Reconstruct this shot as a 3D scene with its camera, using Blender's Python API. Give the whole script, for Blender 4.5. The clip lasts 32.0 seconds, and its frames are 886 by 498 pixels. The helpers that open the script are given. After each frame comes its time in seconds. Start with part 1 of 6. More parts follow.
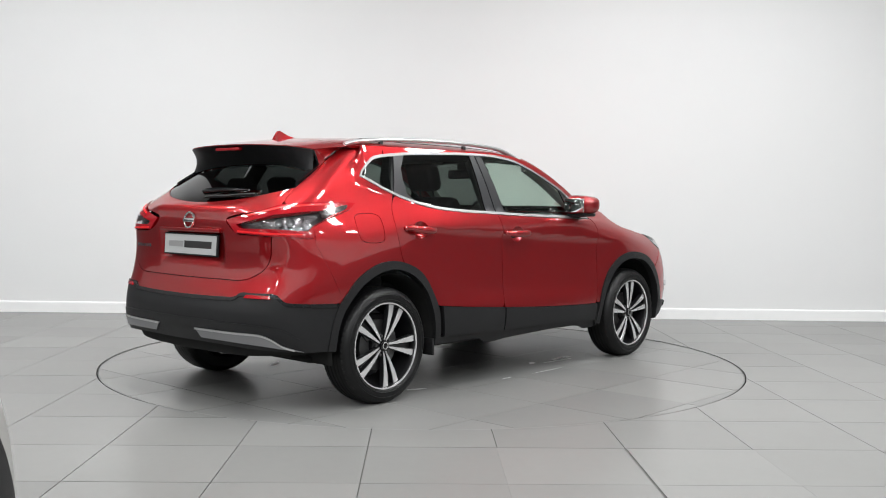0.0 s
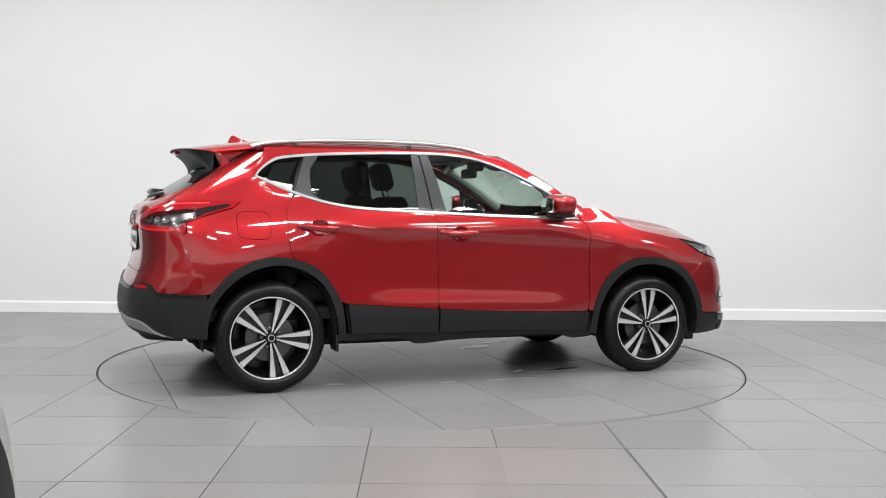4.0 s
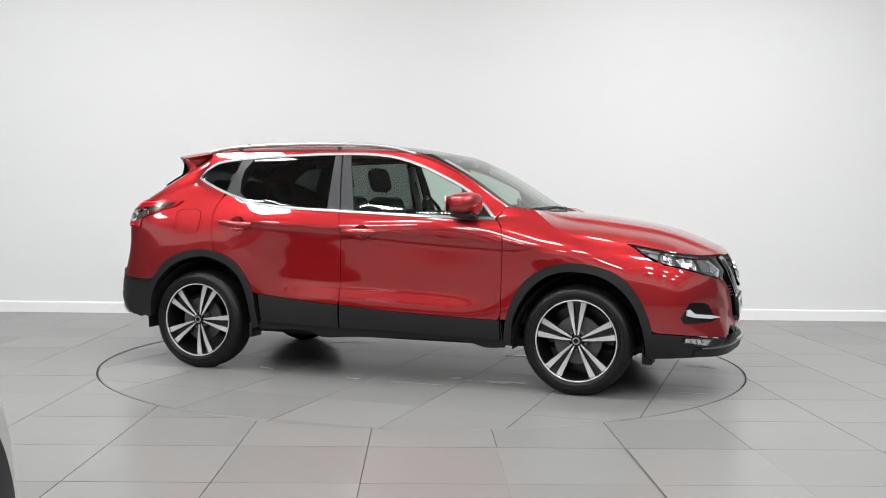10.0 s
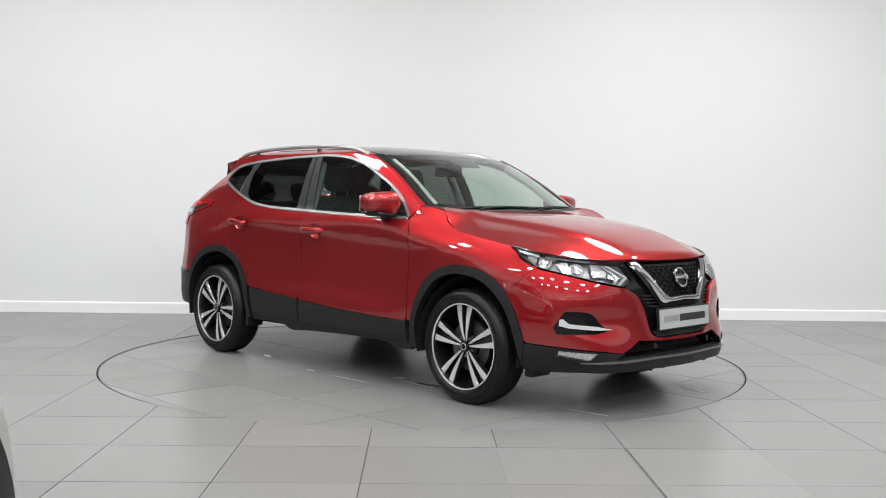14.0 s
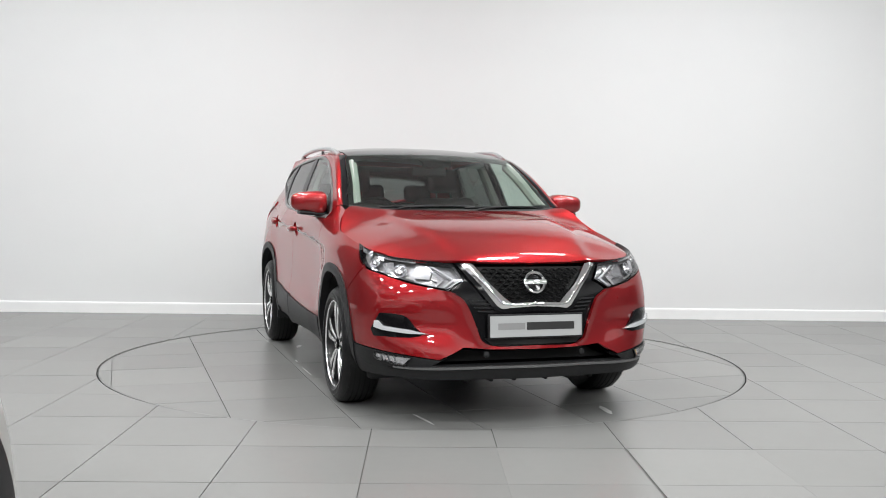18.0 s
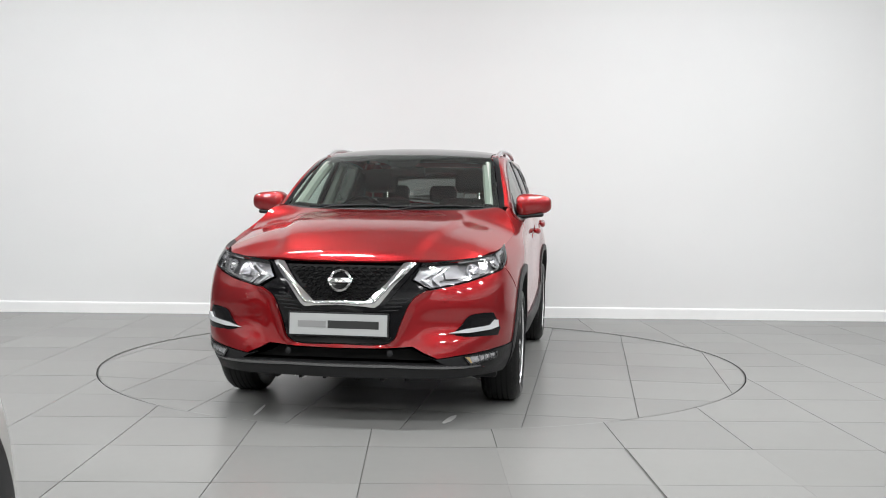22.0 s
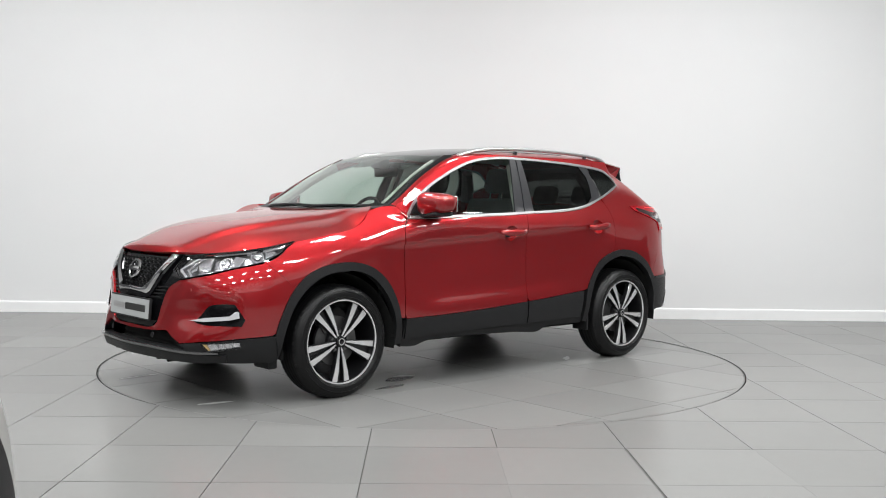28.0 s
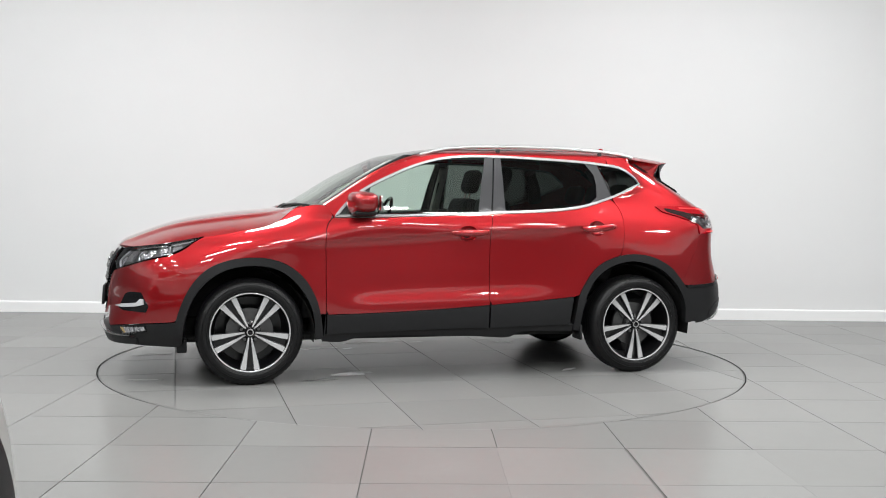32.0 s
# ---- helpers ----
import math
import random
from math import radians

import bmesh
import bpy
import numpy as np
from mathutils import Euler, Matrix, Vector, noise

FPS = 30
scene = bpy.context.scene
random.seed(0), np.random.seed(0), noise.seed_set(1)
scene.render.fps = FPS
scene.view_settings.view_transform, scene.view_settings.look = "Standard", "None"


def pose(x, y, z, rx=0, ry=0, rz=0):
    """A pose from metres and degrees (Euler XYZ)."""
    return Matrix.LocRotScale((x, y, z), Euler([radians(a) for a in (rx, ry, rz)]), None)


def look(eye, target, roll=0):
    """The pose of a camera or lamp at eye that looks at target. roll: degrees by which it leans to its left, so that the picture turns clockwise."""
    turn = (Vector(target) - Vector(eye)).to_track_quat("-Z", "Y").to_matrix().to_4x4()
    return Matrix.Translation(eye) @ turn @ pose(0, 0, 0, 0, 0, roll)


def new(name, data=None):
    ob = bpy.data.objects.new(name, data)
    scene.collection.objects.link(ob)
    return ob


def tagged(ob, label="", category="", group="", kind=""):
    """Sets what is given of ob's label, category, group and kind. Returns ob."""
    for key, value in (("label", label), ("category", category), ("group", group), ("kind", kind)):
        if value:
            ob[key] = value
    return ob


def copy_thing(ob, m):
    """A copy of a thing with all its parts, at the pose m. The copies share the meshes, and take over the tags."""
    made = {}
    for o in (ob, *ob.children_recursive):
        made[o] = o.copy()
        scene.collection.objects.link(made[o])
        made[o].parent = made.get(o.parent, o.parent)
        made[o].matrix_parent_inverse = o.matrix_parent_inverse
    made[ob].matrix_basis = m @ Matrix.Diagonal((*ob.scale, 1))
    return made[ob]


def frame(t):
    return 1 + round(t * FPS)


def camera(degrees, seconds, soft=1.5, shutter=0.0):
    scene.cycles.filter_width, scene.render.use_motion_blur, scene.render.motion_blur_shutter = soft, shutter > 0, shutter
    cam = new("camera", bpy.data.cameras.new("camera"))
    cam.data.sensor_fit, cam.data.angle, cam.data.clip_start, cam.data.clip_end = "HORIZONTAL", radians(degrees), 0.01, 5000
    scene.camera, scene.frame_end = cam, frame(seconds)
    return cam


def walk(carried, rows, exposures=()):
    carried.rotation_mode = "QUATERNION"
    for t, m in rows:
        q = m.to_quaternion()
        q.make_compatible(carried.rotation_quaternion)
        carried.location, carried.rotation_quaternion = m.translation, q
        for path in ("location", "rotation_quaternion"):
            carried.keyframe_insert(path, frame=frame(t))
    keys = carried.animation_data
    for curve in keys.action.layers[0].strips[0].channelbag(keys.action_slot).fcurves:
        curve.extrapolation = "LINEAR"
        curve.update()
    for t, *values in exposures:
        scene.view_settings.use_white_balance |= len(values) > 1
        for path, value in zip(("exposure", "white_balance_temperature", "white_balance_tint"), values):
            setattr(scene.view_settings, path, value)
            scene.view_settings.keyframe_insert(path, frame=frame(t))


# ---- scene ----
from mathutils import geometry

# ---- camera: stands still on its tripod ----
cam = camera(48.09, 32.0, soft=1.0)
EYE = Vector((0.1344, -7.3174, 1.1615))
VIEW = look(EYE, EYE + Vector((0, math.cos(radians(-2.67)), math.sin(radians(-2.67)))), 0.712)
walk(cam, [(0, VIEW), (32, VIEW)])

# ---- plan ----
RING = 2.287                    # radius of the turntable's joint
TURN0, SPEED = 47.79, -6.6486   # heading of the car at the start, degrees a second
OX, OY = 1.3244, 0.0732         # the turntable's centre in the car's own space (rear axle = 0)
GRID = 1.3                      # turn of the floor's tiles
WALL_TURN, WALL_Y = 0.55, 2.79
TILE = 0.6135
ROOM = (-9.0, 9.5, -13.0, 4.5)  # west, east, south, height
BOARD_TOP = 2.4                      # height of the dark boards added on the walls behind the camera

# ---- light ----
world = bpy.data.worlds.new("world")
world.use_nodes = True
world.node_tree.nodes["Background"].inputs[0].default_value = (0.9, 0.95, 1, 1)
world.node_tree.nodes["Background"].inputs[1].default_value = 0.0
scene.world = world
scene.view_settings.exposure = 0.0
LAMP_GLOW = 52.0


# ---- materials ----
def mat(name, color, rough=0.5, metal=0.0, coat=0.0, grain=0.0, grain_scale=60.0, bump=0.0, bump_scale=80.0, spec=0.5, patch=0.0, patch_scale=2.0, emit=0.0, rough_var=0.0):
    m = bpy.data.materials.new(name)
    m.use_nodes = True
    nt = m.node_tree
    n, l = nt.nodes, nt.links
    b = n["Principled BSDF"]
    b.inputs["Base Color"].default_value = (*color, 1)
    b.inputs["Roughness"].default_value = rough
    b.inputs["Metallic"].default_value = metal
    b.inputs["Specular IOR Level"].default_value = spec
    b.inputs["Coat Weight"].default_value = coat
    b.inputs["Coat Roughness"].default_value = 0.03
    if emit:
        b.inputs["Emission Color"].default_value = (*color, 1)
        b.inputs["Emission Strength"].default_value = emit
    tc = n.new("ShaderNodeTexCoord")
    col = None
    for amount, scale in ((grain, grain_scale), (patch, patch_scale)):
        if not amount:
            continue
        t = n.new("ShaderNodeTexNoise")
        t.inputs["Scale"].default_value = scale
        t.inputs["Detail"].default_value = 4
        l.new(tc.outputs["Object"], t.inputs["Vector"])
        mr = n.new("ShaderNodeMapRange")
        mr.inputs["To Min"].default_value, mr.inputs["To Max"].default_value = 1 - amount, 1 + amount
        l.new(t.outputs["Fac"], mr.inputs["Value"])
        mx = n.new("ShaderNodeMix")
        mx.data_type, mx.blend_type = "RGBA", "MULTIPLY"
        mx.inputs[0].default_value = 1
        if col is None:
            mx.inputs[6].default_value = (*color, 1)
        else:
            l.new(col, mx.inputs[6])
        l.new(mr.outputs[0], mx.inputs[7])
        col = mx.outputs[2]
    if col is not None:
        l.new(col, b.inputs["Base Color"])
    if rough_var:
        t = n.new("ShaderNodeTexNoise")
        t.inputs["Scale"].default_value = 5
        t.inputs["Detail"].default_value = 5
        l.new(tc.outputs["Object"], t.inputs["Vector"])
        mr = n.new("ShaderNodeMapRange")
        mr.inputs["To Min"].default_value, mr.inputs["To Max"].default_value = rough - rough_var, rough + rough_var
        l.new(t.outputs["Fac"], mr.inputs["Value"])
        l.new(mr.outputs[0], b.inputs["Roughness"])
    if bump:
        t = n.new("ShaderNodeTexNoise")
        t.inputs["Scale"].default_value = bump_scale
        t.inputs["Detail"].default_value = 3
        l.new(tc.outputs["Object"], t.inputs["Vector"])
        bp = n.new("ShaderNodeBump")
        bp.inputs["Strength"].default_value = bump
        bp.inputs["Distance"].default_value = 0.002
        l.new(t.outputs["Fac"], bp.inputs["Height"])
        l.new(bp.outputs[0], b.inputs["Normal"])
    return m


def glass(name, tint, gloss=0.04, rough=0.0):
    """A thin pane: tinted clear, with a mirror that grows towards the edge of sight."""
    m = bpy.data.materials.new(name)
    m.use_nodes = True
    nt = m.node_tree
    n, l = nt.nodes, nt.links
    n.remove(n["Principled BSDF"])
    tr, gl, lw, mx = n.new("ShaderNodeBsdfTransparent"), n.new("ShaderNodeBsdfGlossy"), n.new("ShaderNodeLayerWeight"), n.new("ShaderNodeMixShader")
    tr.inputs[0].default_value = (*tint, 1)
    gl.inputs["Roughness"].default_value = rough
    lw.inputs[0].default_value = 0.5
    pw, ma = n.new("ShaderNodeMath"), n.new("ShaderNodeMath")
    pw.operation, ma.operation = "POWER", "MULTIPLY_ADD"
    pw.inputs[1].default_value = 4.0
    ma.inputs[1].default_value, ma.inputs[2].default_value = 0.8, gloss
    l.new(lw.outputs["Facing"], pw.inputs[0])
    l.new(pw.outputs[0], ma.inputs[0])
    l.new(ma.outputs[0], mx.inputs[0])
    l.new(tr.outputs[0], mx.inputs[1])
    l.new(gl.outputs[0], mx.inputs[2])
    l.new(mx.outputs[0], n["Material Output"].inputs[0])
    return m


M = {}


def materials():
    # candy red paint: tinted metal flake under a clear coat
    m = M["paint"] = mat("red_paint", (0.37, 0.013, 0.017), 0.36, 0.76, 1.0, grain=0.10, grain_scale=900)
    m.node_tree.nodes["Principled BSDF"].inputs["Coat IOR"].default_value = 1.75
    m.node_tree.nodes["Principled BSDF"].inputs["Specular Tint"].default_value = (0.55, 0.03, 0.035, 1)
    M["silver_paint"] = mat("silver_paint", (0.42, 0.42, 0.405), 0.45, 0.25, 0.4, grain=0.1, grain_scale=900)
    M["clad"] = mat("black_plastic", (0.0145, 0.0145, 0.0155), 0.44, spec=0.28, bump=0.25, bump_scale=900, grain=0.12, grain_scale=40)
    M["ledge"] = mat("semi_gloss_black_plastic", (0.011, 0.011, 0.012), 0.26, spec=0.4, grain=0.1, grain_scale=40)
    M["black"] = mat("dark_void", (0.006, 0.006, 0.006), 0.85, grain=0.2, grain_scale=20)
    M["gloss"] = mat("gloss_black", (0.006, 0.006, 0.007), 0.10, spec=0.35, coat=0.15)
    M["pillar"] = mat("satin_black_film", (0.024, 0.024, 0.027), 0.36)
    M["chrome"] = mat("chrome", (0.86, 0.86, 0.87), 0.07, 1.0)
    M["satin"] = mat("satin_aluminium", (0.34, 0.34, 0.34), 0.46, 0.9)
    M["liptrim"] = mat("satin_grey_lip", (0.20, 0.20, 0.205), 0.22, 0.8, coat=0.4)
    M["railmetal"] = mat("brushed_rail", (0.62, 0.62, 0.63), 0.34, 0.9)
    M["mirror"] = mat("mirror_glass", (0.9, 0.9, 0.9), 0.02, 1.0)
    M["skid"] = mat("silver_plastic", (0.26, 0.26, 0.27), 0.36, 0.6, coat=0.3)
    M["smoke"] = mat("smoked_lens", (0.022, 0.008, 0.009), 0.10, coat=0.8)
    M["bowl"] = mat("smoked_lamp_bowl", (0.17, 0.16, 0.165), 0.22, 0.7)
    M["machined"] = mat("machined_alloy", (0.90, 0.90, 0.91), 0.20, 0.72, coat=0.5)
    M["pocket"] = mat("dark_alloy", (0.010, 0.010, 0.011), 0.28, 0.1, coat=0.4)
    M["tyre"] = mat("tyre_rubber", (0.0045, 0.0045, 0.005), 0.40, spec=0.34, bump=0.5, bump_scale=260, grain=0.2, grain_scale=9)
    M["disc"] = mat("brake_steel", (0.13, 0.13, 0.13), 0.4, 0.8, grain=0.2, grain_scale=30)
    M["plate"] = mat("plate_face", (0.46, 0.47, 0.47), 0.25, coat=0.3)
    M["ink"] = mat("plate_ink", (0.03, 0.03, 0.03), 0.4)
    M["ink2"] = mat("plate_grey_ink", (0.28, 0.28, 0.28), 0.4)
    M["clear"] = glass("clear_glass", (0.74, 0.84, 0.78), 0.06)
    M["screen"] = glass("windscreen_glass", (0.72, 0.82, 0.76), 0.13)
    M["privacy"] = glass("privacy_glass", (0.13, 0.15, 0.142), 0.04)
    M["rearglass"] = glass("rear_privacy_glass", (0.20, 0.205, 0.205), 0.06)
    M["lens"] = glass("clear_lens", (0.95, 0.95, 0.96), 0.05)
    M["reflector"] = mat("lamp_reflector", (0.75, 0.75, 0.77), 0.18, 0.9)
    M["lampred"] = mat("lamp_red", (0.36, 0.003, 0.009), 0.12, coat=0.8)
    M["lamphouse"] = mat("lamp_housing", (0.36, 0.36, 0.37), 0.30, 0.8)
    M["lampglow"] = mat("bright_red_lens", (0.85, 0.010, 0.016), 0.3, coat=0.2)
    M["drl"] = mat("pale_light_guide", (0.62, 0.63, 0.65), 0.15, coat=1.0)
    M["amberclear"] = mat("amber_lens", (0.55, 0.38, 0.16), 0.25)
    M["fabric"] = mat("dark_fabric", (0.036, 0.036, 0.038), 0.9, bump=0.4, bump_scale=500, grain=0.2, grain_scale=60)
    M["trim"] = mat("dark_interior_plastic", (0.025, 0.025, 0.027), 0.6, bump=0.2, bump_scale=400)
    M["lining"] = mat("pale_headlining", (0.42, 0.41, 0.39), 0.9, grain=0.08, grain_scale=200)
    M["wall"] = mat("white_wall_paint", (0.72, 0.72, 0.722), 0.7, grain=0.012, grain_scale=3, patch=0.012, patch_scale=0.5, bump=0.06, bump_scale=120)
    # dark tone for unseen wall stretches and boards, chosen for the car's reflections
    M["wall_dim"] = mat("unseen_dark_wall", (0.10, 0.10, 0.105), 0.7, grain=0.03, grain_scale=3)
    M["skirt"] = mat("white_skirting", (0.84, 0.84, 0.84), 0.4, grain=0.02, grain_scale=8)
    M["ceil"] = mat("pale_ceiling", (0.60, 0.60, 0.60), 0.85, grain=0.03, grain_scale=6)
    M["grout"] = mat("dark_grout", (0.10, 0.098, 0.094), 0.9, grain=0.25, grain_scale=30)
    M["steel"] = mat("dark_steel_edge", (0.10, 0.10, 0.10), 0.45, 0.6, grain=0.3, grain_scale=20)
    M["lamp"] = mat("lamp_diffuser", (0.985, 1.0, 1.0), 0.5, emit=LAMP_GLOW)
    M["lamp"].cycles.emission_sampling = "FRONT"
    M["fixture"] = mat("white_fixture", (0.75, 0.75, 0.75), 0.4)
    M["puddle"] = mat("drying_water", (0.15, 0.15, 0.15), 0.10, grain=0.3, grain_scale=14)
    M["limescale"] = mat("dried_water_mark", (0.38, 0.38, 0.37), 0.5, grain=0.2, grain_scale=25)
    # tiles: satin grey porcelain, each a little different
    m = M["tile"] = mat("grey_porcelain", (0.207, 0.207, 0.201), 0.25, spec=0.10, grain=0.02, grain_scale=18, patch=0.05, patch_scale=1.6)
    nt = m.node_tree
    b = nt.nodes["Principled BSDF"]
    info = nt.nodes.new("ShaderNodeObjectInfo")
    mr = nt.nodes.new("ShaderNodeMapRange")
    mr.inputs["To Min"].default_value, mr.inputs["To Max"].default_value = 0.95, 1.05
    nt.links.new(info.outputs["Random"], mr.inputs["Value"])
    mx = nt.nodes.new("ShaderNodeMix")
    mx.data_type, mx.blend_type = "RGBA", "MULTIPLY"
    mx.inputs[0].default_value = 1
    old = b.inputs["Base Color"].links[0].from_socket
    nt.links.new(old, mx.inputs[6])
    nt.links.new(mr.outputs[0], mx.inputs[7])
    nt.links.new(mx.outputs[2], b.inputs["Base Color"])
    # each tile shows another cut of the grain
    far = nt.nodes.new("ShaderNodeMath")
    far.operation = "MULTIPLY_ADD"
    far.inputs[1].default_value, far.inputs[2].default_value = 43.0, 3.37
    nt.links.new(info.outputs["Random"], far.inputs[0])
    for t in [q for q in nt.nodes if q.bl_idname == "ShaderNodeTexNoise"]:
        add = nt.nodes.new("ShaderNodeVectorMath")
        nt.links.new(t.inputs["Vector"].links[0].from_socket, add.inputs[0])
        nt.links.new(far.outputs[0], add.inputs[1])
        nt.links.new(add.outputs[0], t.inputs["Vector"])


materials()


# ---- mesh helpers ----
def link(name, me, material, parent=None, label=""):
    ob = new(name, me)
    if material is not None and not me.materials:
        me.materials.append(material)
    if parent is not None:
        ob.parent = parent
    if label:
        ob["label"] = label
    return ob


def part(name, bm, material, parent, label="", smooth=True, shift=(0, 0, 0)):
    """A bmesh as one mesh object under a thing or a part."""
    me = bpy.data.meshes.new(name)
    bmesh.ops.recalc_face_normals(bm, faces=bm.faces)
    if shift != (0, 0, 0):
        bmesh.ops.translate(bm, verts=bm.verts, vec=shift)
    for f in bm.faces:
        f.smooth = smooth
    bm.to_mesh(me)
    bm.free()
    if smooth:
        sharp(me)
    return link(name, me, material, parent, label)


def sharp(me, degrees=35):
    me.set_sharp_from_angle(angle=radians(degrees))


def box(x0, x1, y0, y1, z0, z1, bevel=0.0, segments=2, turn=None, bm=None):
    own = bmesh.new()
    bmesh.ops.create_cube(own, size=1)
    bmesh.ops.transform(own, matrix=Matrix.Translation(((x0 + x1) / 2, (y0 + y1) / 2, (z0 + z1) / 2)) @ Matrix.Diagonal((x1 - x0, y1 - y0, z1 - z0, 1)), verts=own.verts)
    if bevel:
        bmesh.ops.bevel(own, geom=own.edges[:], offset=bevel, segments=segments, profile=0.5, affect="EDGES")
    if turn is not None:
        bmesh.ops.transform(own, matrix=turn, verts=own.verts)
    return own if bm is None else merge(bm, own)


def merge(bm, other):
    me = bpy.data.meshes.new("tmp")
    other.to_mesh(me)
    other.free()
    bm.from_mesh(me)
    bpy.data.meshes.remove(me)
    return bm


def lathe(profile, steps, axis="y", bm=None, closed=False):
    """Turn a profile of (radius, depth) round an axis."""
    bm = bm or bmesh.new()
    rings = []
    for i in range(steps):
        a = 2 * math.pi * i / steps
        c, s = math.cos(a), math.sin(a)
        rings.append([bm.verts.new((r * c, d, r * s) if axis == "y" else ((d, r * c, r * s) if axis == "x" else (r * c, r * s, d))) for r, d in profile])
    n = len(profile)
    for i in range(steps):
        a, b = rings[i], rings[(i + 1) % steps]
        for k in range(n if closed else n - 1):
            bm.faces.new((a[k], b[k], b[(k + 1) % n], a[(k + 1) % n]))
    return bm


def tube(path, radius, sides=8, bm=None, flat=1.0, closed=False, up=(0, 0, 1)):
    """A round or flattened bar along a path of points."""
    bm = bm or bmesh.new()
    pts = [Vector(p) for p in path]
    rings = []
    for i, p in enumerate(pts):
        a = pts[i - 1] if i or closed else pts[i]
        b = pts[(i + 1) % len(pts)] if i < len(pts) - 1 or closed else pts[i]
        d = (b - a).normalized()
        s = d.cross(Vector(up))
        s = s.normalized() if s.length > 1e-6 else Vector((1, 0, 0))
        u = s.cross(d)
        r = radius[i] if isinstance(radius, (list, tuple)) else radius
        rings.append([bm.verts.new(p + s * (r * math.cos(2 * math.pi * k / sides)) + u * (r * flat * math.sin(2 * math.pi * k / sides))) for k in range(sides)])
    m = len(rings)
    for i in range(m if closed else m - 1):
        a, b = rings[i], rings[(i + 1) % m]
        for k in range(sides):
            bm.faces.new((a[k], a[(k + 1) % sides], b[(k + 1) % sides], b[k]))
    if not closed:
        bm.faces.new(rings[0][::-1])
        bm.faces.new(rings[-1])
    return bm


def spline(points, step=0.03, closed=False):
    """Points along a smooth curve through the given ones (centripetal Catmull-Rom)."""
    p = [np.array(q, float) for q in points]
    n = len(p)
    out = []
    for i in range(n if closed else n - 1):
        if closed:
            a, b, c, d = p[i - 1], p[i], p[(i + 1) % n], p[(i + 2) % n]
        else:
            b, c = p[i], p[i + 1]
            a = p[i - 1] if i else 2 * b - c
            d = p[i + 2] if i + 2 < n else 2 * c - b
        t1 = max(np.linalg.norm(b - a), 1e-6) ** 0.5
        t2 = t1 + max(np.linalg.norm(c - b), 1e-6) ** 0.5
        t3 = t2 + max(np.linalg.norm(d - c), 1e-6) ** 0.5
        k = max(1, int(np.ceil(np.linalg.norm(c - b) / step)))
        for j in range(k):
            t = t1 + (t2 - t1) * j / k
            a1 = a * (t1 - t) / t1 + b * t / t1
            a2 = b * (t2 - t) / (t2 - t1) + c * (t - t1) / (t2 - t1)
            a3 = c * (t3 - t) / (t3 - t2) + d * (t - t2) / (t3 - t2)
            b1 = a1 * (t2 - t) / t2 + a2 * t / t2
            b2 = a2 * (t3 - t) / (t3 - t1) + a3 * (t - t1) / (t3 - t1)
            out.append(b1 * (t2 - t) / (t2 - t1) + b2 * (t - t1) / (t2 - t1))
    if not closed:
        out.append(p[-1])
    return out


def straight(points, step=0.03):
    """Points along straight lines, without the last."""
    out = []
    p = [np.array(q, float) for q in points]
    for a, b in zip(p, p[1:]):
        k = max(1, int(np.ceil(np.linalg.norm(b - a) / step)))
        out += [a + (b - a) * j / k for j in range(k)]
    return out


# ---- the room ----
def fill(outline, step, holes=()):
    """Triangles inside an outline in the plane, with a grid of points of that step: points, triangles."""
    loops = [[np.array(q[:2], float) for q in outline]] + [[np.array(q[:2], float) for q in h] for h in holes]
    pts, edges = [], []
    for lp in loops:
        k = len(pts)
        pts += [Vector((float(q[0]), float(q[1]))) for q in lp]
        edges += [(k + i, k + (i + 1) % len(lp)) for i in range(len(lp))]
    segs = [(pts[a], pts[b]) for a, b in edges]
    A = np.array([[*a] for a, b in segs])
    B = np.array([[*b] for a, b in segs])

    def inside(Q):
        x, y = Q[:, 0:1], Q[:, 1:2]
        cross = ((A[:, 1] > y) != (B[:, 1] > y)) & (x < (B[:, 0] - A[:, 0]) * (y - A[:, 1]) / (B[:, 1] - A[:, 1] + 1e-15) + A[:, 0])
        return cross.sum(1) % 2 == 1

    def gap(Q):
        d = B - A
        t = np.clip(((Q[:, None, :] - A) * d).sum(2) / ((d * d).sum(1) + 1e-15), 0, 1)
        return np.linalg.norm(Q[:, None, :] - (A + t[..., None] * d), axis=2).min(1)

    lo, hi = np.array(loops[0]).min(0), np.array(loops[0]).max(0)
    if step:
        gx, gy = np.meshgrid(np.arange(lo[0] + step / 2, hi[0], step), np.arange(lo[1] + step / 2, hi[1], step))
        gx[::2] += step / 4
        gx[1::2] -= step / 4
        Q = np.stack([gx.ravel(), gy.ravel()], 1)
        if len(Q):
            Q = Q[inside(Q)]
        if len(Q):
            Q = Q[gap(Q) > step * 0.45]
            pts = pts + [Vector((float(a), float(b))) for a, b in Q]
    v, _, f, *_ = geometry.delaunay_2d_cdt(pts, edges, [], 0, 1e-6)
    P = np.array([[*q] for q in v])
    T = np.array([t for t in f if len(t) == 3])
    C = P[T].mean(1)
    T = T[inside(C)]
    return P, T


